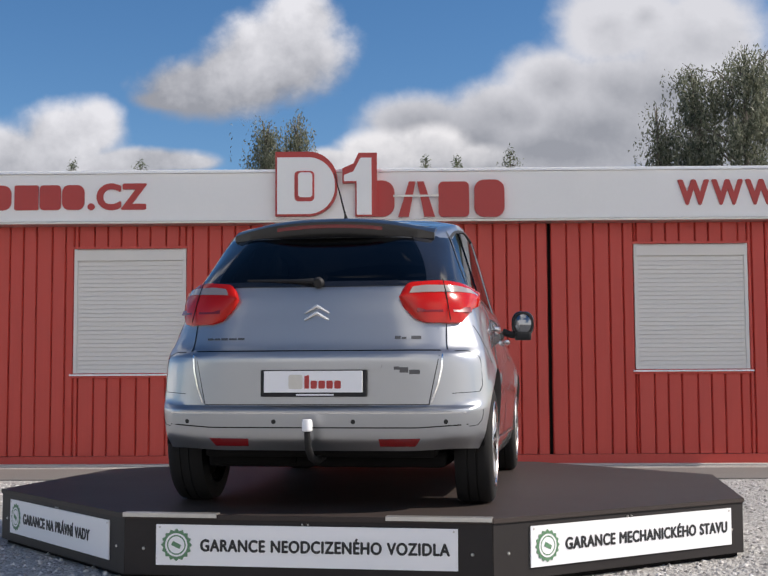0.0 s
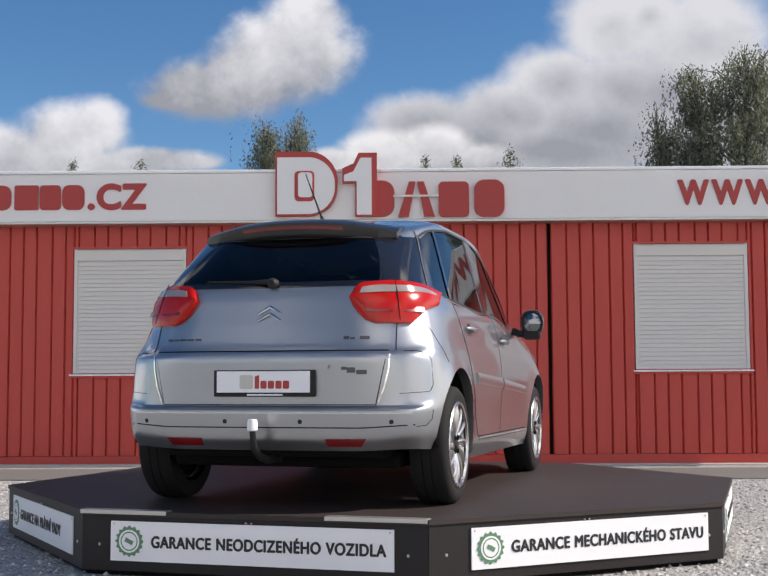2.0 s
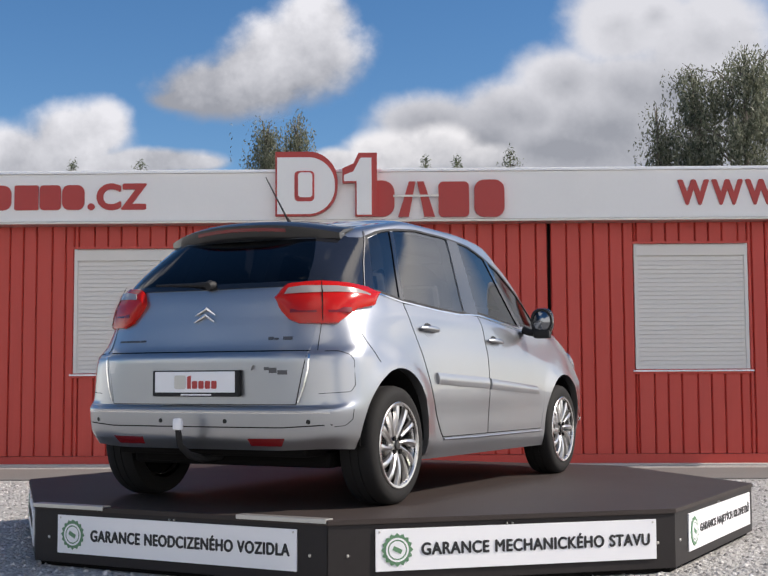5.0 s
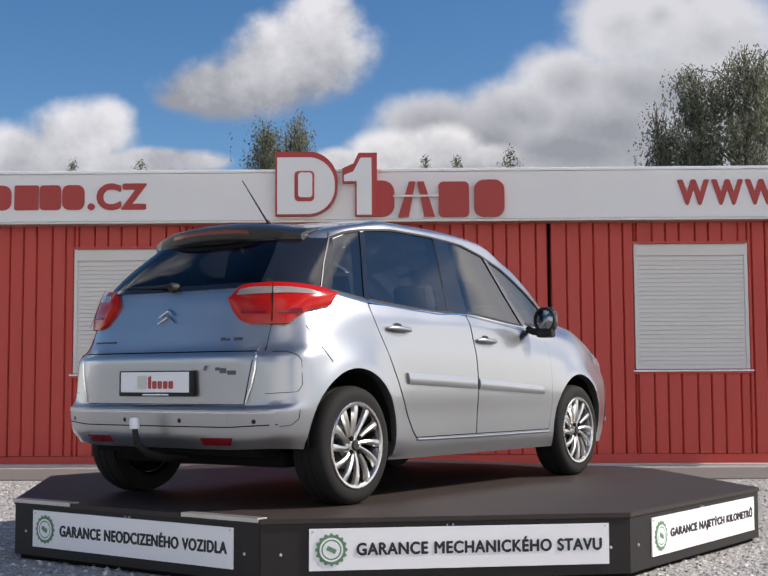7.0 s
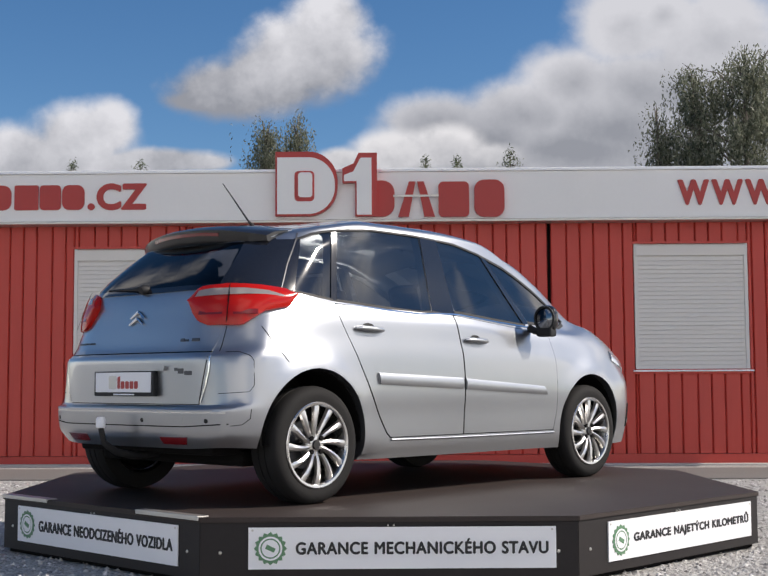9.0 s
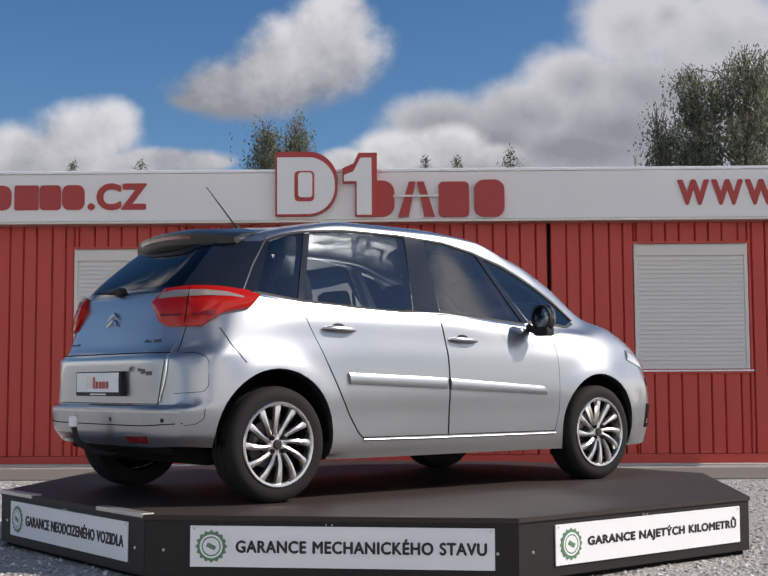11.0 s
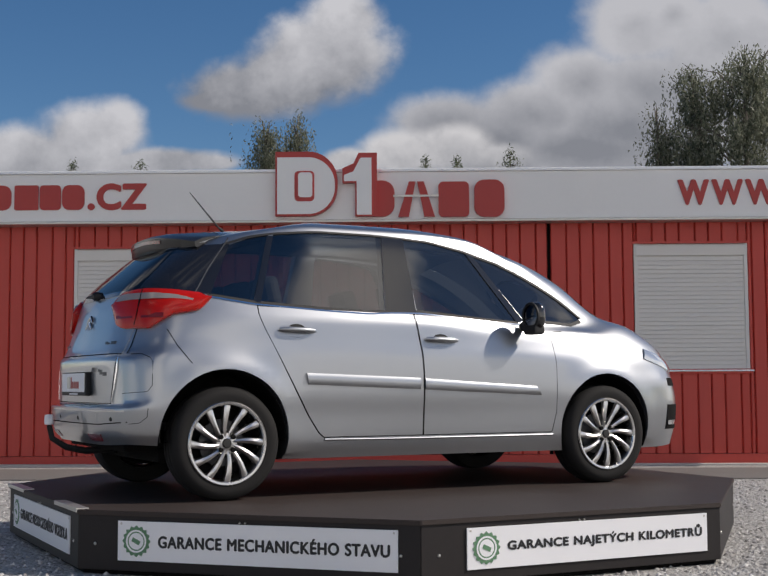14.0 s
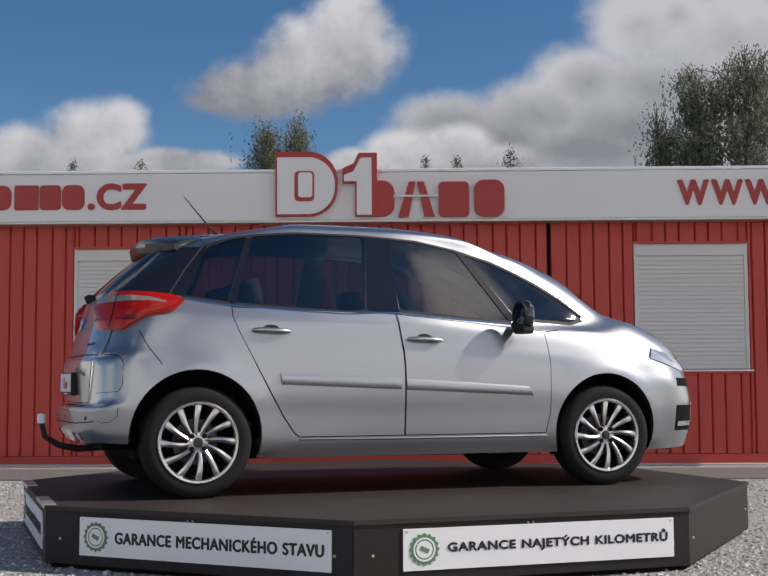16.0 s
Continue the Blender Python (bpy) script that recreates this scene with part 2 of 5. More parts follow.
def put(name, me, parent=None, label="", m=None):
    ob = new(name, me)
    if parent:
        ob.parent = parent
    if m is not None:
        ob.matrix_basis = m
    return tagged(ob, label)


def part(name, bm, material, parent=None, label="", smooth=False, m=None):
    me = bpy.data.meshes.new(name)
    bmesh.ops.recalc_face_normals(bm, faces=bm.faces[:])
    bm.to_mesh(me)
    bm.free()
    me.materials.append(material)
    if smooth:
        me.shade_smooth()
        me.set_sharp_from_angle(angle=radians(40))
    return put(name, me, parent, label, m)


def box(x0, x1, y0, y1, z0, z1, bevel=0.0, bm=None):
    bm = bm or bmesh.new()
    r = bmesh.ops.create_cube(bm, size=1.0)
    for v in r["verts"]:
        v.co = Vector((x0 + (v.co.x + 0.5) * (x1 - x0), y0 + (v.co.y + 0.5) * (y1 - y0), z0 + (v.co.z + 0.5) * (z1 - z0)))
    if bevel:
        ed = list({e for v in r["verts"] for e in v.link_edges})
        bmesh.ops.bevel(bm, geom=ed, offset=bevel, segments=2, affect="EDGES", profile=0.6)
    return bm


def prism(outline, y0, y1, bm=None):
    """A slab: the outline in (x, z), from y0 to y1."""
    bm = bm or bmesh.new()
    a = [bm.verts.new((x, y0, z)) for x, z in outline]
    b = [bm.verts.new((x, y1, z)) for x, z in outline]
    bm.faces.new(a)
    bm.faces.new(b[::-1])
    for i in range(len(a)):
        j = (i + 1) % len(a)
        bm.faces.new((a[i], b[i], b[j], a[j]))
    return bm


def lathe(profile, steps=32, axis="Y", bm=None, closed=False):
    """Turns (radius, along) round the y axis."""
    bm = bm or bmesh.new()
    rings = []
    for k in range(steps):
        a = 2 * math.pi * k / steps
        rings.append([bm.verts.new((r * math.cos(a), y, r * math.sin(a))) for r, y in profile])
    n = len(profile)
    for k in range(steps):
        p, q = rings[k], rings[(k + 1) % steps]
        for i in range(n if closed else n - 1):
            j = (i + 1) % n
            bm.faces.new((p[i], p[j], q[j], q[i]))
    bmesh.ops.remove_doubles(bm, verts=bm.verts[:], dist=1e-5)
    return bm


def tube(points, radius, steps=8, bm=None):
    bm = bm or bmesh.new()
    pts = [Vector(p) for p in points]
    rings = []
    for i, p in enumerate(pts):
        d = (pts[min(i + 1, len(pts) - 1)] - pts[max(i - 1, 0)]).normalized()
        q = d.to_track_quat("Z", "Y")
        r = radius[i] if isinstance(radius, (list, tuple)) else radius
        rings.append([bm.verts.new(p + q @ Vector((r * math.cos(2 * math.pi * k / steps), r * math.sin(2 * math.pi * k / steps), 0))) for k in range(steps)])
    for a, b in zip(rings, rings[1:]):
        for k in range(steps):
            bm.faces.new((a[k], a[(k + 1) % steps], b[(k + 1) % steps], b[k]))
    bm.faces.new(rings[0][::-1])
    bm.faces.new(rings[-1])
    return bm


def font_mesh(text, weight):
    cu = bpy.data.curves.new("words", "FONT")
    cu.body, cu.extrude, cu.offset = text, 0.02, weight
    cu.space_character, cu.space_word = 1.08, 1.15
    tmp = bpy.data.objects.new("words", cu)
    scene.collection.objects.link(tmp)
    me = bpy.data.meshes.new_from_object(tmp.evaluated_get(bpy.context.evaluated_depsgraph_get()))
    bpy.data.objects.remove(tmp)
    co = np.empty(len(me.vertices) * 3)
    me.vertices.foreach_get("co", co)
    return co.reshape(-1, 3), [tuple(f.vertices) for f in me.polygons]


def lettering(text, width, height, thick, material, name, parent, m, weight=0.004, bold=0.05):
    """Words in the built-in font, each a part, squeezed to the given width and height; they lie in the local x-z plane facing -y."""
    co, faces = font_mesh(text, weight)
    lo, hi = co.min(0), co.max(0)
    out = np.empty_like(co)
    out[:, 0] = (co[:, 0] - lo[0]) / (hi[0] - lo[0]) * width
    out[:, 2] = (co[:, 1] - lo[1]) / (hi[1] - lo[1]) * height
    out[:, 1] = -(co[:, 2] - lo[2]) / (hi[2] - lo[2]) * thick
    # shifted, slightly sunken impressions make the strokes bold
    shift = bold * height
    more = [out + np.array((shift * a, 0.0003 + 0.0001 * k, shift * b)) for k, (a, b) in enumerate(((1, 0), (0.5, 0.45), (0.5, -0.45)))]
    words = text.split(" ")
    ends = [font_mesh(" ".join(words[:k + 1]), weight)[0][:, 0].max() + 0.01 for k in range(len(words))]
    for k, end in enumerate(ends):
        start = ends[k - 1] if k else -9
        pick = [f for f in faces if start < co[f[0], 0] <= end]
        used = sorted({i for f in pick for i in f})
        at = {i: n for n, i in enumerate(used)}
        tris = [tuple(at[i] for i in f) for f in pick]
        n = len(used)
        put(name, mesh_of(name, np.concatenate([out[used]] + [o[used] for o in more]), [tuple(i + n * q for i in f) for q in range(4) for f in tris], material), parent, "", m)


# ---- ground ----


def build_ground():
    xs = np.concatenate([-np.geomspace(400, 6, 12), np.linspace(-5.5, 5.5, 40), np.geomspace(6, 400, 12)])
    ys = np.concatenate([-np.geomspace(300, 2, 10), np.linspace(0, 16, 50), np.geomspace(17, 900, 14)])
    V, F = [], []
    for y in ys:
        for x in xs:
            near = max(0.0, 1 - abs(y - 8) / 9) * max(0.0, 1 - abs(x) / 7)
            V.append((x, y, 0.012 * noise.noise((x * 0.9, y * 0.9, 3)) * near))
    w = len(xs)
    for j in range(len(ys) - 1):
        for i in range(w - 1):
            F.append((j * w + i, j * w + i + 1, (j + 1) * w + i + 1, (j + 1) * w + i))
    g = put("ground", mesh_of("ground", V, F, GRAVEL, True))
    tagged(g, "pale grey crushed gravel yard in sunshine", "ground", kind="structure")
    p = part("path", box(-9, 9, 13.15, 14.75, -0.05, 0.016, 0.01), PATH)
    tagged(p, "worn grey asphalt strip along the red building", "path", kind="structure")
    c = part("kerb", box(-9, 9, 15.36, 15.52, -0.05, 0.025, 0.01), CONCRETE)
    tagged(c, "pale concrete edging at the foot of the wall", "kerb", kind="structure")
    # loose stones
    rng = np.random.default_rng(4)
    V, F = [], []
    tpl = [(1, 0, 0), (0.2, 0.9, 0.1), (-0.8, 0.4, 0), (-0.6, -0.7, 0.1), (0.4, -0.9, 0), (0.05, 0.05, 0.75), (0, 0, -0.3)]
    tf = [(0, 1, 5), (1, 2, 5), (2, 3, 5), (3, 4, 5), (4, 0, 5)]
    for k in range(26000):
        x, y = rng.uniform(-5.2, 5.2), 5.2 + 9.5 * rng.random() ** 1.3
        if (abs(x) < 0.34 * y + 0.6) and (x - AXIS[0]) ** 2 + (y - AXIS[1]) ** 2 > 2.1 ** 2 and not 13.1 < y < 14.8:
            s, a = rng.uniform(0.006, 0.022), rng.uniform(0, 6.28)
            b = len(V)
            near = max(0.0, 1 - abs(y - 8) / 9) * max(0.0, 1 - abs(x) / 7)
            z = 0.012 * noise.noise((x * 0.9, y * 0.9, 3)) * near
            ca, sa = math.cos(a) * s, math.sin(a) * s
            h = s * rng.uniform(0.5, 1.1)
            V += [(x + ca * p - sa * q, y + sa * p + ca * q, z + h * r) for p, q, r in tpl]
            F += [tuple(b + i for i in f) for f in tf]
    m = Nodes("stone")
    geo = m.nt.nodes.new("ShaderNodeNewGeometry")
    m.set(color=m.ramp(geo.outputs["Random Per Island"], [(0, (0.16, 0.15, 0.145)), (0.5, (0.36, 0.345, 0.325)), (1, (0.62, 0.60, 0.58))]), rough=0.9)
    tagged(put("gravel_stones", mesh_of("gravel_stones", V, F, m.mat)), "loose pale grey gravel stones on the yard", "gravel", kind="stuff")


build_ground()

# ---- building ----
# The office block: local x along the facade, y into the building, z up; nearly square to the view.
YARD = pose(0, 15.53, 0, 0, -0.166, -0.88)
WINDOWS = ((-3.887, -2.478, 1.154, 2.716), (3.130, 4.542, 1.170, 2.734))


def build_office():
    office = new("office_building")
    office.matrix_basis = YARD
    tagged(office, "low red-clad container office with white fascia and closed shutters", "building")
    core = part("wall", box(-7.5, 7.5, 0.06, 3.2, 0.02, 3.35), SEAL_DARK, office, "dark core behind the red cladding")
    roof = part("roof", box(-7.6, 7.6, -0.22, 3.4, 3.36, 3.42, 0.01), WHITE_CAP, office, "flat white roof")
    part("skirting", box(-7.5, 7.5, -0.012, 0.05, 0.0, 0.125, 0.004), RED_WALL, office, "flat red base rail of the wall")
    # cladding boards
    pitch, lip = 0.168, 0.013
    heights = {}

    def board(x0, x1, z0, z1):
        key = (round(x1 - x0, 3), round(z0, 2), round(z1, 2))
        if key not in heights:
            w = x1 - x0
            prof = [(0.0, 0.045), (0.0, 0.020), (lip, 0.0), (w - lip - 0.004, 0.0), (w - 0.004, 0.020), (w - 0.004, 0.045)]
            heights[key] = mesh_of("cladding_board", [(x, y, z) for z in (z0, z1) for x, y in prof], [(i, i + 1, i + 7, i + 6) for i in range(5)], RED_WALL)
        put("cladding_board", heights[key], office, "", pose(x0, 0, 0))

    x = -7.4
    while x < 7.3:
        x1 = x + pitch * (1.0 if int((x + 9) / pitch) % 3 else 1.18)
        if x < 2.065 < x1:
            board(x, 2.055, 0.13, 3.02)
            x = 2.095
            continue
        hit = [w for w in WINDOWS if x < w[1] and x1 > w[0]]
        if not hit:
            board(x, x1, 0.13, 3.02)
        else:
            a, b, z0, z1 = hit[0]
            if x < a - 0.02:
                board(x, a, 0.13, 3.02)
            lo, hi = max(x, a), min(x1, b)
            board(lo, hi, 0.13, z0)
            board(lo, hi, z1, 3.02)
            if x1 > b + 0.02:
                board(b, x1, 0.13, 3.02)
        x = x1
    for a, b, z0, z1 in WINDOWS:
        win = part("window", box(a, b, 0.02, 0.05, z0, z1), SHUTTER, office, "window closed by a pale grey roller shutter")
        part("shutter_box", box(a + 0.02, b - 0.02, -0.012, 0.02, z1 - 0.15, z1 - 0.02, 0.006), SHUTTER, win)
        for x0 in (a, b - 0.045):
            part("guide_rail", box(x0, x0 + 0.045, -0.006, 0.02, z0, z1, 0.004), SHUTTER, win)
        part("head_trim", box(a - 0.03, b + 0.03, -0.02, 0.02, z1, z1 + 0.03, 0.004), RED_WALL, win)
        n = 26
        h = (z1 - 0.16 - z0) / n
        slat = prism([(a + 0.045, 0.0), (b - 0.045, 0.0), (b - 0.045, h - 0.004), (a + 0.045, h - 0.004)], 0.006, 0.02)
        bmesh.ops.bevel(slat, geom=slat.edges[:], offset=0.003, segments=1, affect="EDGES")
        first = part("slat", slat, SHUTTER, win, m=pose(0, 0, z0))
        for k in range(1, n):
            put("slat", first.data, win, "", pose(0, 0, z0 + k * h))
        part("sill", box(a - 0.035, b + 0.04, -0.06, 0.03, z0 - 0.032, z0 - 0.012, 0.004), WHITE_CAP, win, "white metal window sill")
        part("sill_flashing", box(a - 0.03, b + 0.03, -0.03, 0.03, z0 - 0.062, z0 - 0.034, 0.004), RED_WALL, win)
    # fascia
    fas = part("fascia", box(-7.6, 7.6, -0.25, -0.20, 3.035, 3.625, 0.006), WHITE_PANEL, office, "white sheet-metal fascia")
    part("fascia_cap", box(-7.6, 7.6, -0.275, -0.16, 3.627, 3.665, 0.008), WHITE_CAP, fas, "bright white cap flashing")
    part("fascia_lip", box(-7.6, 7.6, -0.262, 0.05, 3.0, 3.034, 0.006), STEEL, fas, "grey drip edge")
    return office


def rounded(x0, x1, z0, z1, r, corners=(1, 1, 1, 1), n=6):
    """Rectangle outline in (x, z) with the chosen corners rounded: lower left, lower right, upper right, upper left."""
    pts = []
    for (cx, cz, a0), on in zip(((x0 + r, z0 + r, 180), (x1 - r, z0 + r, 270), (x1 - r, z1 - r, 0), (x0 + r, z1 - r, 90)), corners):
        if on:
            pts += [(cx + r * math.cos(radians(a0 + 90 * k / n)), cz + r * math.sin(radians(a0 + 90 * k / n))) for k in range(n + 1)]
        else:
            pts.append((cx + (r if a0 in (270, 0) else -r), cz + (r if a0 in (0, 90) else -r)))
    return pts


def build_roof_sign():
    """The company's sign, kept to plain shapes in its colours."""
    sign = new("roof_sign")
    sign.matrix_basis = YARD
    tagged(sign, "red and white cut-out company sign on the white fascia", "sign")
    # first large panel: red slab with a white face and a red inner block
    part("panel", prism(rounded(-1.323, -0.556, 3.072, 3.872, 0.36, (0, 1, 1, 0), 10), -0.335, -0.255), RED_PAINT, sign, "red-edged rounded panel")
    part("panel_face", prism(rounded(-1.300, -0.588, 3.094, 3.800, 0.33, (0, 1, 1, 0), 10), -0.345, -0.334), WHITE_PANEL, sign, "white face")
    part("panel_core", prism(rounded(-1.085, -0.841, 3.252, 3.628, 0.05, (1, 1, 1, 1), 5), -0.352, -0.344), RED_PAINT, sign)
    part("panel_core_face", prism(rounded(-1.040, -0.865, 3.30, 3.610, 0.04, (1, 1, 1, 1), 5), -0.358, -0.351), WHITE_PANEL, sign)
    # second, narrow panel
    part("narrow_panel", prism([(-0.337, 3.064), (-0.069, 3.064), (-0.069, 3.853), (-0.294, 3.853), (-0.36, 3.72), (-0.495, 3.66), (-0.495, 3.481), (-0.337, 3.481)], -0.335, -0.255), RED_PAINT, sign)
    part("narrow_face", prism([(-0.318, 3.082), (-0.135, 3.082), (-0.135, 3.79), (-0.27, 3.79), (-0.36, 3.62), (-0.475, 3.575), (-0.475, 3.50), (-0.318, 3.50)], -0.345, -0.334), WHITE_PANEL, sign)
    # red blocks in place of the name
    blocks = [(-0.282, 0.147, 3.061, 3.511, 0.15), (0.191, 0.644, 3.058, 3.495, 0.02), (0.689, 1.067, 3.054, 3.491, 0.06), (1.131, 1.502, 3.051, 3.512, 0.12)]
    for k, (a, b, z0, z1, r) in enumerate(blocks):
        if k == 1:
            part("slanted_bar", prism([(a, z0), (a + 0.13, z0), (a + 0.215, z1), (a + 0.135, z1)], -0.30, -0.255), RED_PAINT, sign)
            part("slanted_bar", prism([(b - 0.13, z0), (b, z0), (b - 0.135, z1), (b - 0.215, z1)], -0.30, -0.255), RED_PAINT, sign)
            part("cross_bar", box(a - 0.06, b + 0.05, -0.315, -0.30, z0 + 0.245, z0 + 0.27), STEEL, sign)
            continue
        part("red_block", prism(rounded(a, b, z0, z1, r), -0.30, -0.255), RED_PAINT, sign)


def build_fascia_words():
    left = new("web_lettering")
    left.matrix_basis = YARD
    tagged(left, "red web-address lettering fixed on the white fascia", "lettering", "fascia lettering")
    for a, b, r in ((-4.962, -4.618, 0.10), (-4.577, -4.278, 0.02), (-4.262, -3.998, 0.05), (-3.982, -3.705, 0.09)):
        part("red_bar", prism(rounded(a, b, 3.178, 3.488, r), -0.268, -0.249), RED_PAINT, left)
    lettering(".CZ", 0.72, 0.318, 0.018, RED_PAINT, "letter", left, pose(-3.665, -0.25, 3.18), 0.022, 0.06)
    right = new("web_lettering")
    right.matrix_basis = YARD
    tagged(right, "red WWW lettering fixed on the white fascia", "lettering", "fascia lettering")
    for x in (3.638, 4.054, 4.469):
        lettering("W", 0.372, 0.30, 0.018, RED_PAINT, "letter", right, pose(x, -0.25, 3.19), 0.022, 0.06)


build_office()
build_roof_sign()
build_fascia_words()

# ---- turntable ----
FACES = ((-144.25, "l"), (-99.25, "n"), (-54.25, "m"), (-9.25, "k"))
APO = 2.285


def face_pose(az):
    """Local x along the face (anticlockwise from above), -y outwards, z up, at the face's middle on the ground."""
    return Matrix.Rotation(radians(az + 90), 4, "Z") @ Matrix.Translation((0, -APO, 0))


def build_turntable():
    tt = new("turntable")
    tt.matrix_basis = pose(*AXIS, 0)
    tagged(tt, "brown octagonal display turntable with black skirt and white signs", "turntable")
    R = APO / math.cos(radians(22.5))
    cor = [(math.cos(radians(-76.75 + 45 * k)), math.sin(radians(-76.75 + 45 * k))) for k in range(8)]
    bm = bmesh.new()
    lo = [bm.verts.new((R * 1.004 * c, R * 1.004 * s, DECK - 0.026)) for c, s in cor]
    hi = [bm.verts.new((R * 1.004 * c, R * 1.004 * s, DECK)) for c, s in cor]
    bm.faces.new(hi)
    bm.faces.new(lo[::-1])
    for i in range(8):
        bm.faces.new((lo[i], lo[(i + 1) % 8], hi[(i + 1) % 8], hi[i]))
    bmesh.ops.bevel(bm, geom=bm.edges[:], offset=0.004, segments=2, affect="EDGES")
    part("deck", bm, DECK_MAT, tt, "worn brown deck boards of the turntable")
    half = APO * math.tan(radians(22.5))
    for k in range(8):
        az = -99.25 + 45 * (k - 1)
        f = face_pose(az)
        bm = box(-half + 0.002, half - 0.002, 0, 0.03, 0.03, DECK - 0.026, 0.003)
        face = part("side_panel", bm, SIDE_MAT, tt, "black side panel", m=f)
        # near-black strip added for the shaded gap between skirt and ground
        part("foot_gap_shade", box(-half * 0.985, half * 0.985, 0.035, 0.05, 0.004, 0.06), SEAL_DARK, tt, m=f)
        for x in (-0.845, 0.845):
            b = lathe([(0.0, -0.006), (0.006, -0.005), (0.009, 0.0), (0.009, 0.004)], 10)
            part("bolt", b, STEEL, tt, m=f @ pose(x, 0, 0.165))
    drum = lathe([(0.0, 0.0), (1.9, 0.0), (1.9, DECK - 0.03), (0.0, DECK - 0.03)], 24)
    part("drum", drum, SEAL_DARK, tt, m=pose(0, 0, 0.004, 90))
    words = {"n": ("GARANCE NEODCIZENÉHO VOZIDLA", -0.775, 0.775), "m": ("GARANCE MECHANICKÉHO STAVU", -0.705, 0.832), "k": ("GARANCE NAJETÝCH KILOMETRŮ", -0.69, 0.846), "l": ("GARANCE NA PRÁVNÍ VADY", -0.77, 0.76)}
    for az, key in FACES:
        f = face_pose(az)
        text, a, b = words[key]
        z0, z1 = 0.084, 0.289
        board = part("signboard", box(a, b, -0.009, -0.001, z0, z1, 0.001), SIGN_WHITE, tt, "white signboard with bold black words", m=f)
        zc = (z0 + z1) / 2
        bm = bmesh.new()
        n = 64
        ring = [(0.076 + 0.006 * math.cos(16 * 2 * math.pi * i / n)) for i in range(n)]
        pts = [(a + 0.11 + r * math.cos(2 * math.pi * i / n), zc + r * math.sin(2 * math.pi * i / n)) for i, r in enumerate(ring)]
        part("seal", prism(pts, -0.0125, -0.009, bm), SEAL_GREEN, board, "green scalloped seal")
        part("seal_ring", lathe([(0.050, -0.0145), (0.059, -0.0145), (0.059, -0.012), (0.050, -0.012)], 32, closed=True), SIGN_WHITE, board, m=pose(a + 0.11, 0, zc))
        part("seal_disc", lathe([(0.0, -0.014), (0.043, -0.014), (0.043, -0.012)], 32), SIGN_WHITE, board, m=pose(a + 0.11, 0, zc))
        part("seal_mark", box(-0.024, 0.024, -0.016, -0.014, -0.011, 0.011), SEAL_GREEN, board, m=pose(a + 0.11, 0, zc, 0, 25))
        x0 = a + 0.235
        reach = b - x0 - (0.045 if key != "l" else 0.26)
        lettering(text, reach, 0.073, 0.003, INK, "word", board, pose(x0, -0.009, zc - 0.029), 0.0, 0.085)
        for x in (a + 0.02, b - 0.02):
            part("rivet", lathe([(0.0, -0.012), (0.005, -0.011), (0.006, -0.008)], 8), STEEL, board, m=pose(x, 0, z1 - 0.014))
        for x in (-0.01, 0.02):
            part("rivet", lathe([(0.0, -0.012), (0.004, -0.011), (0.005, -0.002)], 8), STEEL, board, m=pose(x, 0, z1 + 0.008))
    f = face_pose(-99.25)
    for a, b in ((-0.955, -0.455), (0.415, 0.945)):
        part("edge_strip", box(a, b, -0.014, 0.055, DECK - 0.016, DECK + 0.006, 0.002), STEEL, tt, "worn aluminium edge strip", m=f)
    return tt


turntable = build_turntable()

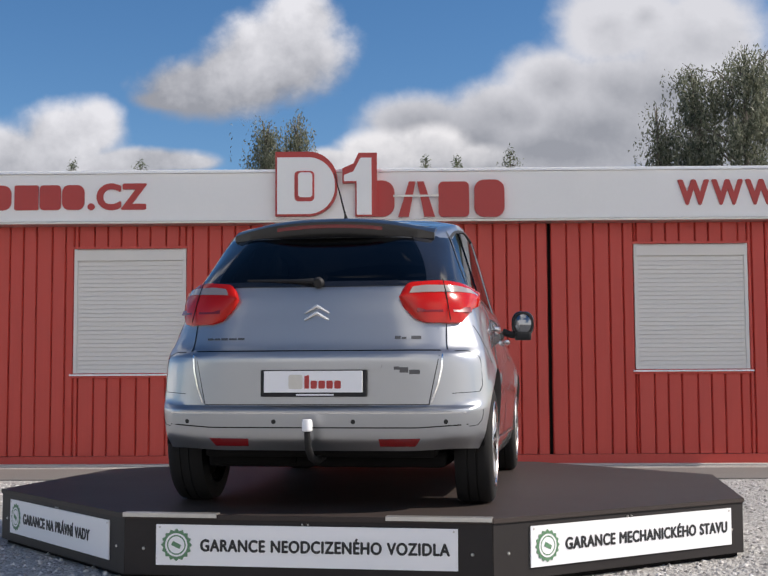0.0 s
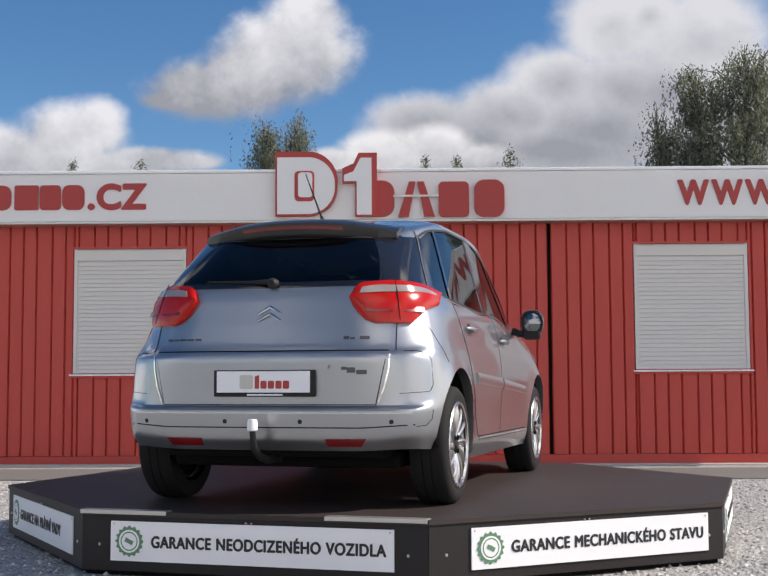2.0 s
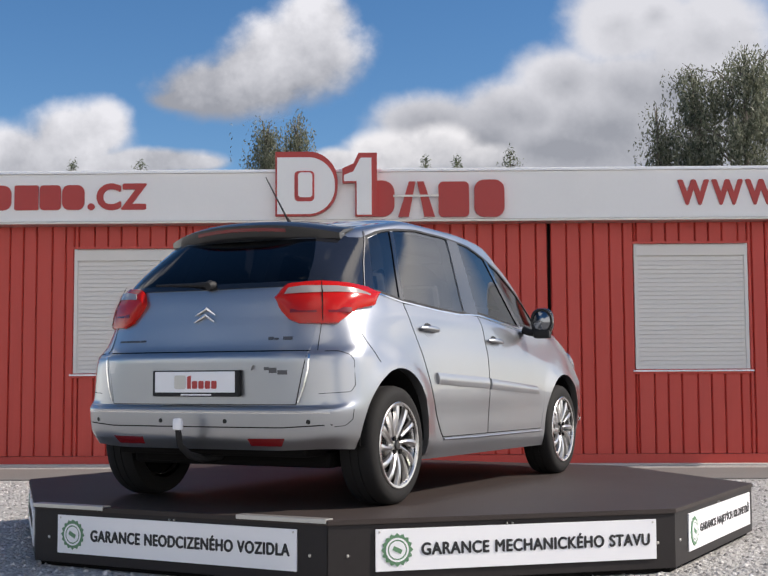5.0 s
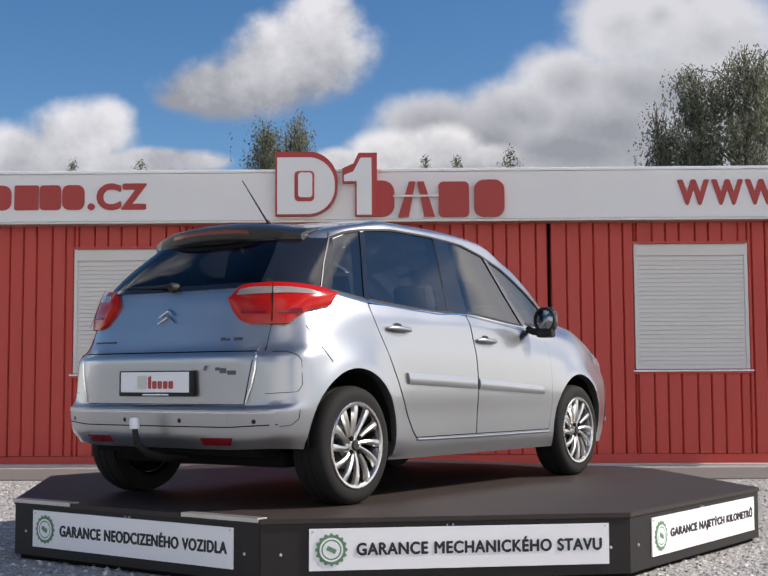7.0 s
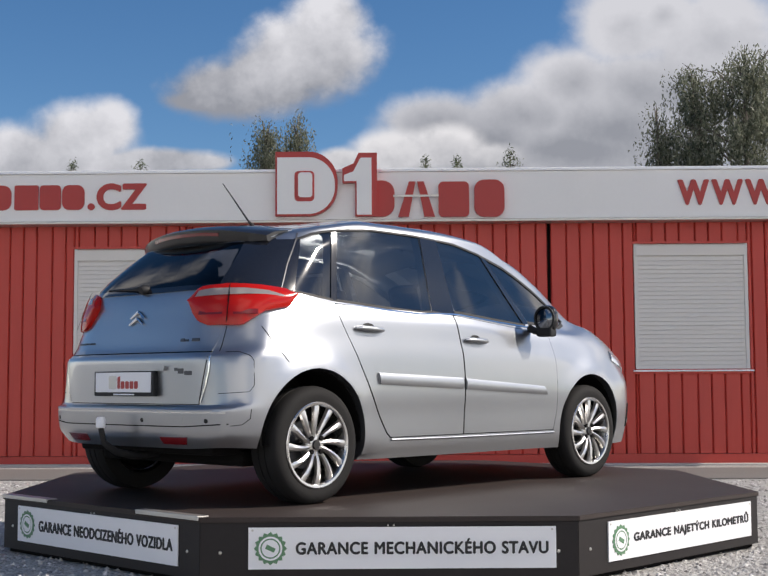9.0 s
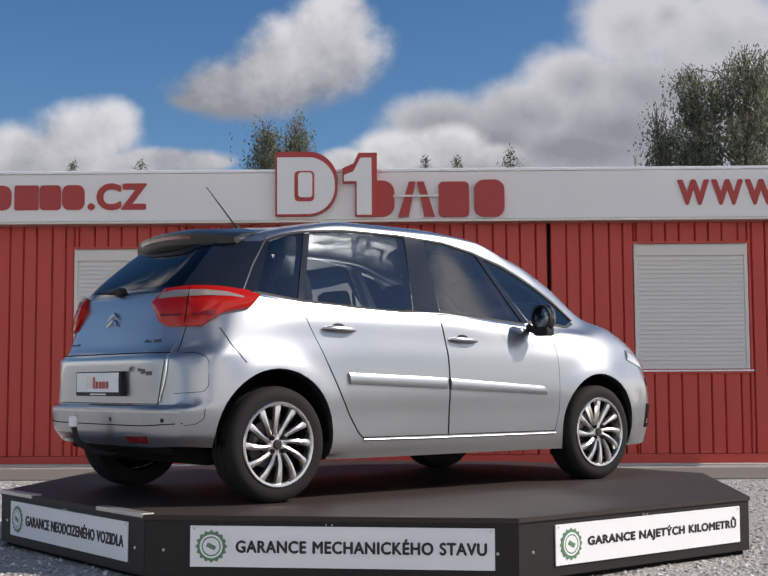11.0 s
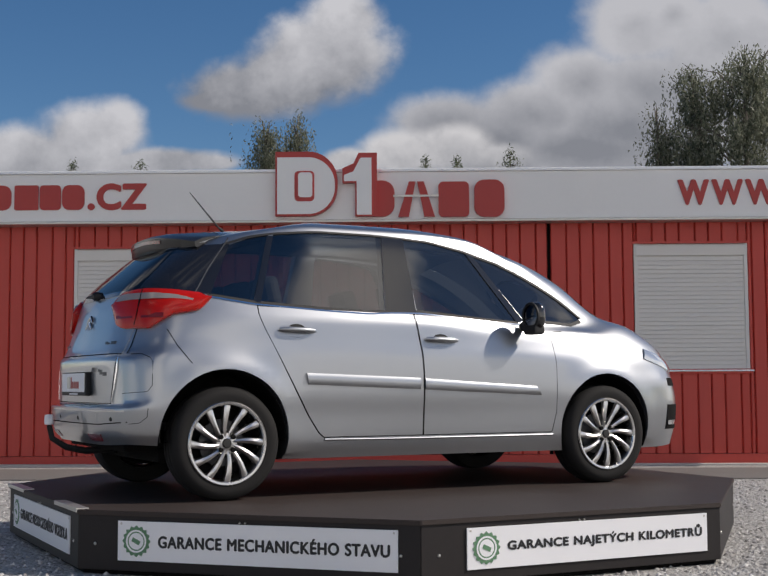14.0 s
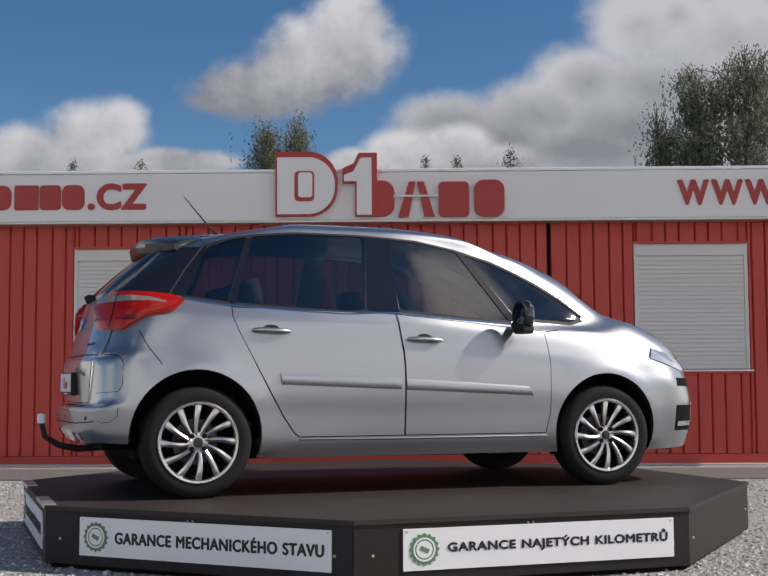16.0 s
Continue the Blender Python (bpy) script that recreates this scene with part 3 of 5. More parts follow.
# ---- car ----
# Car space: x forwards, y to its left, z up from the deck. Curves below run from the tail's middle round one flank to the nose (x, half-width, z).
HULL = [
    [(-2.06, 0, .315), (-2.05, .45, .315), (-1.97, .74, .325), (-1.84, .84, .32), (-1.44, .86, .25), (-.90, .86, .225), (-.15, .86, .225), (.60, .86, .225), (1.27, .86, .22), (1.75, .82, .225), (2.05, .60, .24), (2.16, 0, .245)],
    [(-2.12, 0, .40), (-2.105, .45, .40), (-2.01, .78, .41), (-1.84, .875, .40), (-1.44, .90, .34), (-.90, .885, .325), (-.15, .885, .325), (.60, .885, .325), (1.27, .895, .36), (1.77, .85, .38), (2.10, .60, .38), (2.235, 0, .38)],
    [(-2.135, 0, .525), (-2.12, .45, .525), (-2.02, .785, .525), (-1.84, .89, .53), (-1.44, .915, .50), (-.90, .892, .48), (-.15, .895, .48), (.60, .895, .48), (1.27, .91, .50), (1.77, .865, .52), (2.11, .60, .53), (2.25, 0, .52)],
    [(-2.065, 0, .55), (-2.055, .45, .55), (-1.99, .765, .555), (-1.83, .89, .60), (-1.44, .92, .62), (-.90, .902, .62), (-.15, .906, .62), (.60, .904, .62), (1.27, .915, .62), (1.77, .865, .64), (2.10, .58, .64), (2.235, 0, .63)],
    [(-2.075, 0, .80), (-2.065, .45, .80), (-1.98, .75, .80), (-1.80, .882, .80), (-1.44, .902, .79), (-.90, .895, .81), (-.15, .899, .81), (.60, .895, .81), (1.27, .898, .77), (1.77, .825, .77), (2.07, .56, .76), (2.205, 0, .74)],
    [(-2.045, 0, .85), (-2.035, .45, .85), (-1.94, .72, .86), (-1.76, .85, .90), (-1.44, .872, .93), (-.90, .878, .94), (-.15, .882, .93), (.60, .874, .91), (1.27, .865, .88), (1.74, .775, .90), (2.035, .52, .872), (2.17, 0, .86)],
    [(-2.005, 0, 1.01), (-1.99, .42, 1.01), (-1.89, .69, 1.02), (-1.69, .812, 1.05), (-1.38, .848, 1.05), (-.88, .862, 1.04), (-.15, .867, 1.03), (.60, .848, .995), (1.24, .808, .995), (1.59, .68, 1.058), (1.83, .43, 1.045), (1.95, 0, 1.04)],
    [(-1.955, 0, 1.19), (-1.94, .40, 1.19), (-1.83, .66, 1.195), (-1.62, .768, 1.18), (-1.30, .812, 1.145), (-.85, .831, 1.115), (-.15, .836, 1.10), (.60, .810, 1.055), (1.11, .758, 1.05), (1.40, .63, 1.12), (1.50, .40, 1.145), (1.56, 0, 1.155)],
    [(-1.66, 0, 1.475), (-1.65, .36, 1.47), (-1.585, .535, 1.455), (-1.435, .63, 1.485), (-1.20, .67, 1.54), (-.80, .688, 1.588), (-.20, .692, 1.588), (.30, .675, 1.535), (.80, .662, 1.395), (1.07, .59, 1.345), (1.20, .36, 1.375), (1.26, 0, 1.39)],
    [(-1.56, 0, 1.555), (-1.55, .34, 1.55), (-1.48, .49, 1.535), (-1.37, .58, 1.55), (-1.15, .638, 1.592), (-.78, .660, 1.634), (-.20, .665, 1.633), (.30, .652, 1.603), (.64, .625, 1.508), (.84, .53, 1.48), (.92, .30, 1.502), (.97, 0, 1.508)],
    [(-1.35, 0, 1.615), (-1.33, .26, 1.61), (-1.25, .36, 1.60), (-1.12, .40, 1.615), (-.95, .42, 1.645), (-.70, .43, 1.686), (-.20, .43, 1.688), (.17, .42, 1.663), (.36, .38, 1.622), (.45, .30, 1.615), (.50, .16, 1.622), (.52, 0, 1.622)],
    [(-1.20, 0, 1.648), (-1.17, .001, 1.652), (-1.12, .002, 1.657), (-1.05, .002, 1.663), (-.93, .002, 1.672), (-.70, .002, 1.697), (-.25, .002, 1.701), (.08, .002, 1.681), (.20, .002, 1.662), (.26, .002, 1.656), (.29, .001, 1.653), (.30, 0, 1.651)],
]


def slopes(Y):
    """Monotone slopes for curves through evenly spaced rows."""
    d = np.diff(Y, axis=0)
    m = np.zeros_like(Y)
    a, b = d[:-1], d[1:]
    same = a * b > 0
    with np.errstate(divide="ignore", invalid="ignore"):
        h = np.where(same, 2 * a * b / (a + b), 0)
    m[1:-1] = h
    m[0], m[-1] = d[0], d[-1]
    return m


def glide(Y, n):
    """n samples a span along the first axis."""
    m = slopes(Y)
    out = []
    for i in range(len(Y) - 1):
        for k in range(n):
            t = k / n
            out.append((2 * t**3 - 3 * t**2 + 1) * Y[i] + (t**3 - 2 * t**2 + t) * m[i] + (-2 * t**3 + 3 * t**2) * Y[i + 1] + (t**3 - t**2) * m[i + 1])
    out.append(Y[-1])
    return np.array(out)


def hull_grid(n_s=10, n_l=6):
    P = np.array(HULL, float)                       # level, station, xyz
    ghost_a = P[:, 1:2] * (1, -1, 1)
    ghost_b = P[:, -2:-1] * (1, -1, 1)
    Q = np.concatenate([ghost_a, P, ghost_b], 1)
    S = glide(np.swapaxes(Q, 0, 1), n_s)[n_s:-n_s]  # station samples
    G = glide(np.swapaxes(S, 0, 1), n_l)            # level samples
    # swollen wheel arches
    for cx, r in ((-1.455, 0.388), (1.258, 0.368)):
        d = np.hypot(G[..., 0] - cx, G[..., 2] - 0.362)
        G[..., 1] += np.where((G[..., 1] > 0.6) & (G[..., 2] > 0.25), 0.016 * np.exp(-((d - r) / 0.075) ** 2) * np.clip((G[..., 0] - cx + 0.42) / 0.2, 0, 1), 0)
    return G


def shell(G, first=0):
    """Closed mesh from the half grid, mirrored; the lowest ring is bridged flat."""
    G = G[first:]
    nl, ns = G.shape[:2]
    V, F = [], []
    for side in (1, -1):
        b = len(V)
        V += [(x, -side * y, z) for row in G for x, y, z in row]
        for j in range(nl - 1):
            for i in range(ns - 1):
                q = (b + j * ns + i, b + j * ns + i + 1, b + (j + 1) * ns + i + 1, b + (j + 1) * ns + i)
                F.append(q if side == 1 else q[::-1])
    o = nl * ns
    for i in range(ns - 1):
        F.append((i + 1, i, o + i, o + i + 1))
    bm = bmesh.new()
    vs = [bm.verts.new(v) for v in V]
    for f in F:
        bm.faces.new([vs[i] for i in f])
    bmesh.ops.remove_doubles(bm, verts=bm.verts[:], dist=0.0025)
    bmesh.ops.dissolve_degenerate(bm, edges=bm.edges[:], dist=0.0005)
    bmesh.ops.holes_fill(bm, edges=[e for e in bm.edges if e.is_boundary], sides=8)
    bmesh.ops.recalc_face_normals(bm, faces=bm.faces[:])
    return bm


def bmesh_object(name, bm):
    me = bpy.data.meshes.new(name)
    bm.to_mesh(me)
    bm.free()
    ob = bpy.data.objects.new(name, me)
    scene.collection.objects.link(ob)
    return ob


def carve(ob, cutters):
    """Cuts the cutters out of ob for good."""
    for c in cutters:
        md = ob.modifiers.new("cut", "BOOLEAN")
        md.operation, md.object, md.solver = "DIFFERENCE", c, "EXACT"
    bpy.context.view_layer.update()
    me = bpy.data.meshes.new_from_object(ob.evaluated_get(bpy.context.evaluated_depsgraph_get()))
    ob.modifiers.clear()
    ob.data = me
    for c in cutters:
        bpy.data.objects.remove(c)
    return ob


from mathutils.bvhtree import BVHTree


class Skin:
    """Finds places on the car's outer skin."""

    def __init__(self, bm):
        self.tree = BVHTree.FromBMesh(bm)

    def flank(self, x, z, side=-1):
        hit, n, _, _ = self.tree.ray_cast(Vector((x, side * 3, z)), Vector((0, -side, 0)))
        return (hit, n) if hit else (Vector((x, side * 0.8, z)), Vector((0, side, 0)))

    def tail(self, y, z, side=1):
        hit, n, _, _ = self.tree.ray_cast(Vector((-4, y, z)), Vector((1, 0, 0)))
        return (hit, n) if hit else (Vector((-2, y, z)), Vector((-1, 0, 0)))

    def nose(self, y, z, side=1):
        hit, n, _, _ = self.tree.ray_cast(Vector((4, y, z)), Vector((-1, 0, 0)))
        return (hit, n) if hit else (Vector((2, y, z)), Vector((1, 0, 0)))

    def top(self, x, y, side=1):
        hit, n, _, _ = self.tree.ray_cast(Vector((x, y, 4)), Vector((0, 0, -1)))
        return (hit, n) if hit else (Vector((x, y, 1.6)), Vector((0, 0, 1)))

    def corner(self, deg, z, side=-1, at=(-1.45, 0.35), way=-1):
        a = radians(deg)
        d = Vector((way * math.cos(a), side * math.sin(a), 0))
        o = Vector((at[0], side * at[1], z))
        hit, n, _, _ = self.tree.ray_cast(o + d * 2, -d)
        return (hit, n) if hit else (o + d * 0.5, d)


def along(line, n):
    """n points evenly along a polyline."""
    P = np.array(line, float)
    s = np.concatenate([[0], np.cumsum(np.linalg.norm(np.diff(P, axis=0), axis=1))])
    t = np.linspace(0, s[-1], n)
    return np.stack([np.interp(t, s, P[:, k]) for k in range(P.shape[1])], 1)


def ruled(find, A, B, n=24, m=10, out=0.003, thick=0.006, side=-1, bulge=0.0):
    """A skin patch between two lines given in the finder's coordinates, lying out above the body, with its own edge."""
    bm = bmesh.new()
    a, b = along(A, n), along(B, n)
    top, low = [], []
    for j in range(m + 1):
        for i in range(n):
            p = a[i] + (b[i] - a[i]) * j / m
            hit, nor = find(p[0], p[1], side)
            u = 4 * (j / m) * (1 - j / m)
            top.append(bm.verts.new(hit + nor * (out + bulge * u)))
            low.append(bm.verts.new(hit + nor * (out - thick)))
    for j in range(m):
        for i in range(n - 1):
            k = j * n + i
            bm.faces.new((top[k], top[k + 1], top[k + n + 1], top[k + n]))
    rim = [j * n for j in range(m + 1)] + [m * n + i for i in range(1, n)] + [j * n + n - 1 for j in range(m - 1, -1, -1)] + [i for i in range(n - 2, 0, -1)]
    for k in range(len(rim)):
        p, q = rim[k], rim[(k + 1) % len(rim)]
        bm.faces.new((top[p], top[q], low[q], low[p]))
    bmesh.ops.remove_doubles(bm, verts=bm.verts[:], dist=1e-5)
    return bm


def stroke(find, line, width, out=0.0012, n=30, side=-1, unit=0.0):
    """A narrow dark joint along a line on the skin."""
    p = along([(a * unit, z) for a, z in line] if unit else line, n)
    d = np.gradient(p, axis=0)
    d /= np.linalg.norm(d, axis=1)[:, None] + 1e-9
    nor = np.stack([-d[:, 1], d[:, 0]], 1) * ((1 / unit, 1) if unit else (1, 1))
    if unit:
        p = p * (1 / unit, 1)
    return ruled(find, p - nor * width / 2, p + nor * width / 2, n, 1, out, 0.002, side)


REAR_DOOR = ([(-1.232, 1.118), (-1.232, 1.065), (-1.205, .993), (-1.141, .863), (-1.081, .747), (-1.004, .602), (-.928, .471), (-.862, .375), (-.83, .350)], [(-.200, 1.092), (-.190, 1.015), (-.167, .855), (-.160, .734), (-.160, .350)])
FRONT_DOOR = ([(-.186, 1.092), (-.178, 1.015), (-.155, .855), (-.148, .734), (-.148, .350)], [(.835, 1.00), (.846, .903), (.853, .798), (.846, .482), (.815, .350)])
WIN_QUARTER = ([(-1.520, 1.185), (-1.44, 1.165), (-1.25, 1.150)], [(-1.36, 1.490), (-1.22, 1.542), (-1.105, 1.566)])
WIN_REAR = ([(-1.215, 1.146), (-1.0, 1.135), (-.80, 1.122), (-.52, 1.108), (-.390, 1.118)], [(-1.075, 1.568), (-.81, 1.593), (-.60, 1.595), (-.345, 1.589)])
WIN_FRONT = ([(-.165, 1.125), (.10, 1.100), (.32, 1.085), (.61, 1.066)], [(-.195, 1.583), (.01, 1.567), (.18, 1.545), (.285, 1.518)])
WIN_LIGHT = ([(.665, 1.085), (.80, 1.080), (.96, 1.072), (1.075, 1.062), (1.14, 1.075)], [(.345, 1.495), (.52, 1.450), (.69, 1.385), (.86, 1.305), (1.04, 1.208), (1.19, 1.105)])
LAMP = ([(9.5, 1.11), (12, 1.06), (18, 1.0), (24, .980), (44, .980), (50, 1.02), (57, 1.06), (73, 1.085), (81.5, 1.15)], [(9.5, 1.115), (12, 1.165), (15, 1.19), (35, 1.205), (54, 1.20), (73, 1.185), (81.5, 1.157)])


def grown(pair, g):
    """Both lines moved g outwards from the patch's middle."""
    A, B = np.array(pair[0], float), np.array(pair[1], float)
    c = (A.mean(0) + B.mean(0)) / 2

    def push(L):
        v = L - c
        return L + g * np.sign(v) * np.minimum(1, np.abs(v) / 0.05)
    return push(A), push(B)


def build_wheel(name, car_ob, x, y, side):
    """Tyre, rim, slim twisted spokes, hub and bolts; side -1 is the car's right."""
    w = new(name)
    w.parent = car_ob
    w.matrix_basis = pose(x, y, 0.326, 0, 0, 0 if side < 0 else 180)
    R, r = 0.326, 0.226
    tyre = lathe([(r, -0.085), (r + 0.012, -0.103), (r + 0.045, -0.110), (R - 0.028, -0.104), (R - 0.008, -0.088), (R, -0.06), (R, -0.03), (R - 0.006, -0.028), (R - 0.006, -0.022), (R, -0.02), (R, 0.02), (R - 0.006, 0.022), (R - 0.006, 0.028), (R, 0.03), (R, 0.06), (R - 0.012, 0.095), (r, 0.10)], 56)
    part("tyre", tyre, RUBBER, w, "black rubber tyre", True)
    rim = lathe([(r + 0.011, -0.104), (r + 0.012, -0.096), (r - 0.002, -0.088), (r - 0.012, -0.06), (r - 0.016, 0.02), (r - 0.02, 0.09)], 56)
    part("rim", rim, ALLOY, w, "bright alloy rim", True)
    lip = lathe([(r + 0.013, -0.107), (r + 0.008, -0.112), (r - 0.004, -0.110), (r - 0.010, -0.100), (r - 0.006, -0.09)], 56)
    part("rim_lip", lip, ALLOY, w, "", True)
    # spoke: wide at the lip, bent and drawn to the hub
    bm = bmesh.new()
    rows = []
    for k in range(8):
        t = k / 7
        rad = 0.036 + (r - 0.042) * t
        a = 0.24 * (1 - t) ** 1.2
        wide = 0.011 + 0.014 * t ** 1.2
        yy = -0.083 - 0.020 * math.sin(t * 2.3)
        c, s = math.cos(a), math.sin(a)
        row = []
        for u, dy in ((-1, 0.018), (-0.75, 0.0), (0.0, -0.006), (0.75, 0.0), (1, 0.018)):
            px, pz = rad, u * wide
            row.append(bm.verts.new((px * c - pz * s, yy + dy, px * s + pz * c)))
        rows.append(row)
    for p, q in zip(rows, rows[1:]):
        for i in range(4):
            bm.faces.new((p[i], p[i + 1], q[i + 1], q[i]))
    first = part("spoke", bm, ALLOY, w, "polished alloy spoke", True)
    for k in range(1, 12):
        put("spoke", first.data, w, "", pose(0, 0, 0, 0, 30 * k, 0))
    part("hub", lathe([(0.0, -0.090), (0.026, -0.090), (0.030, -0.088), (0.060, -0.088), (0.072, -0.07), (0.072, -0.03)], 28), ALLOY, w, "", True)
    part("hub_cap", lathe([(0.0, -0.101), (0.024, -0.100), (0.029, -0.091)], 20), BLACK_SATIN, w, "dark hub cap", True)
    for k in range(4):
        a = radians(45 + 90 * k)
        part("bolt", lathe([(0.0, -0.100), (0.014, -0.099), (0.015, -0.08)], 12), SEAL_DARK, w, m=pose(0.052 * math.cos(a), 0, 0.052 * math.sin(a)))
    # disc takes the dark alloy copy, so shade behind the spokes is coloured in
    part("brake_disc", lathe([(0.0, 0.0), (0.135, 0.0), (0.135, 0.02), (0.0, 0.02)], 32), ALLOY_DARK, w, "steel brake disc, darkened for the shade behind the spokes")
    part("wheel_dish", lathe([(0.0, 0.045), (r - 0.02, 0.045), (r - 0.02, 0.06)], 32), SEAL_DARK, w)
    return w


def build_seat(car_ob, x, y, back):
    seat = new("seat")
    seat.parent = car_ob
    seat.matrix_basis = pose(x, y, 0.42)
    part("cushion", box(-0.05, 0.46, -0.24, 0.24, 0.0, 0.16, 0.05), INTERIOR, seat)
    bm = box(-0.10, 0.06, -0.24, 0.24, 0.1, 0.70, 0.05)
    bmesh.ops.rotate(bm, verts=bm.verts[:], cent=(0, 0, 0.1), matrix=Matrix.Rotation(radians(-back), 3, "Y"))
    part("backrest", bm, INTERIOR, seat)
    bm = box(-0.06, 0.05, -0.14, 0.14, 0.74, 0.93, 0.045)
    bmesh.ops.rotate(bm, verts=bm.verts[:], cent=(0, 0, 0.1), matrix=Matrix.Rotation(radians(-back), 3, "Y"))
    part("headrest", bm, INTERIOR, seat)
    bm = tube([(0, -0.07, 0.68), (0, -0.07, 0.80)], 0.007)
    tube([(0, 0.07, 0.68), (0, 0.07, 0.80)], 0.007, 8, bm)
    bmesh.ops.rotate(bm, verts=bm.verts[:], cent=(0, 0, 0.1), matrix=Matrix.Rotation(radians(-back), 3, "Y"))
    part("headrest_stalks", bm, CHROME, seat)


def build_car():
    G = hull_grid()
    bm = shell(G)
    skin = Skin(bm)
    hull = bmesh_object("body", bm)
    # cabin hollow: the upper rings drawn inwards
    H = G.copy()
    mid = np.array((-0.3, 0.0, 1.25))
    for j in range(H.shape[0]):
        H[j, :, 1] = np.maximum(H[j, :, 1] - 0.055, 0.0) * (H[j, :, 1] > 0.003)
        H[j, :, 0] = mid[0] + (H[j, :, 0] - mid[0]) * 0.955
        H[j, :, 2] = H[j, :, 2] - 0.045
    hollow = bmesh_object("hollow", shell(H, 33))
    cutters = [hollow]
    for x, r in ((-1.455, 0.388), (1.258, 0.368)):
        for s in (-1, 1):
            c = lathe([(0.0, 0.0), (r, 0.0), (r, 0.5), (0.0, 0.5)], 48)
            bmesh.ops.translate(c, verts=c.verts[:], vec=(x, 0.52 if s > 0 else -1.02, 0.362))
            bmesh.ops.recalc_face_normals(c, faces=c.faces[:])
            cutters.append(bmesh_object("arch", c))
    for win in (WIN_QUARTER, WIN_REAR, WIN_FRONT, WIN_LIGHT):
        line = [tuple(p) for p in win[0]] + [tuple(p) for p in win[1]][::-1]
        for y0, y1 in ((-1.2, -0.3), (0.3, 1.2)):
            c = prism(line, y0, y1)
            bmesh.ops.recalc_face_normals(c, faces=c.faces[:])
            cutters.append(bmesh_object("cut", c))
    # rear and front screens
    c = bmesh.new()
    ol = [(-.60, 1.215), (.60, 1.215), (.47, 1.45), (-.47, 1.45)]
    a = [c.verts.new((-2.4, y, z)) for y, z in ol]
    b = [c.verts.new((-1.25, y, z)) for y, z in ol]
    c.faces.new(a), c.faces.new(b[::-1])
    for i in range(4):
        c.faces.new((a[i], b[i], b[(i + 1) % 4], a[(i + 1) % 4]))
    bmesh.ops.recalc_face_normals(c, faces=c.faces[:])
    cutters.append(bmesh_object("cut", c))
    c = bmesh.new()
    ol = [(1.40, -.56), (1.40, .56), (.62, .50), (.62, -.50)]
    a = [c.verts.new((x, y, 1.05)) for x, y in ol]
    b = [c.verts.new((x, y, 2.0)) for x, y in ol]
    c.faces.new(a), c.faces.new(b[::-1])
    for i in range(4):
        c.faces.new((a[i], b[i], b[(i + 1) % 4], a[(i + 1) % 4]))
    bmesh.ops.recalc_face_normals(c, faces=c.faces[:])
    cutters.append(bmesh_object("cut", c))
    carve(hull, cutters)
    hull.data.name = "body"
    hull.data.materials.clear()
    hull.data.materials.append(SILVER)
    hull.data.shade_smooth()
    hull.data.set_sharp_from_angle(angle=radians(28))

    car_ob = new("car")
    tagged(car_ob, "silver compact people carrier parked on the turntable", "car")
    hull.parent = car_ob
    tagged(hull, "silver metallic body shell")

    def add(name, bm, mat, label="", smooth=True, parent=car_ob):
        return part(name, bm, mat, parent, label, smooth)

    for s in (-1, 1):
        # glass and its black surrounds
        for name, win, mat in (("quarter_window", WIN_QUARTER, GLASS), ("rear_door_window", WIN_REAR, GLASS), ("front_door_window", WIN_FRONT, GLASS), ("quarterlight", WIN_LIGHT, GLASS)):
            A, B = grown(win, 0.006)
            pane = add(name, ruled(skin.flank, A, B, 20, 8, -0.004, 0.003, s), mat, "tinted side glass")
            pane.visible_shadow = False
        trims = [
            ("b_pillar", [(-.388, 1.108), (-.168, 1.108)], [(-.345, 1.588), (-.19, 1.583)]),
            ("c_pillar", [(-1.256, 1.142), (-1.212, 1.140)], [(-1.117, 1.556), (-1.077, 1.560)]),
            ("d_pillar", [(-1.68, 1.205), (-1.515, 1.180)], [(-1.52, 1.488), (-1.350, 1.498)]),
            ("a_pillar", [(.608, 1.062), (.668, 1.072)], [(.285, 1.512), (.345, 1.497)]),
            ("waist_seal", [(-1.53, 1.170), (-1.25, 1.136), (-.80, 1.108), (-.50, 1.095), (-.36, 1.104), (-.15, 1.108), (.3, 1.072), (.62, 1.052)], [(-1.53, 1.190), (-1.25, 1.152), (-.80, 1.124), (-.50, 1.110), (-.36, 1.119), (-.15, 1.124), (.3, 1.088), (.62, 1.067)]),
            ("roof_seal", [(-1.38, 1.488), (-1.22, 1.542), (-1.08, 1.566), (-.8, 1.592), (-.4, 1.590), (0, 1.567), (.285, 1.516), (.345, 1.494), (.52, 1.449), (.69, 1.384), (.86, 1.304), (1.04, 1.207), (1.19, 1.103)], [(-1.39, 1.498), (-1.23, 1.554), (-1.08, 1.579), (-.8, 1.604), (-.4, 1.602), (0, 1.580), (.295, 1.528), (.35, 1.509), (.53, 1.464), (.70, 1.399), (.87, 1.319), (1.05, 1.221), (1.21, 1.105)]),
            ("light_seal", [(.66, 1.066), (.80, 1.062), (.96, 1.055), (1.075, 1.046), (1.19, 1.075)], [(.665, 1.087), (.80, 1.082), (.96, 1.074), (1.075, 1.064), (1.18, 1.098)]),
        ]
        for name, A, B in trims:
            add(name, ruled(skin.flank, A, B, 40 if "seal" in name else 6, 2 if "seal" in name else 10, 0.002, 0.01, s), BLACK_GLOSS if "pillar" in name else BLACK_MATT, "black window trim")
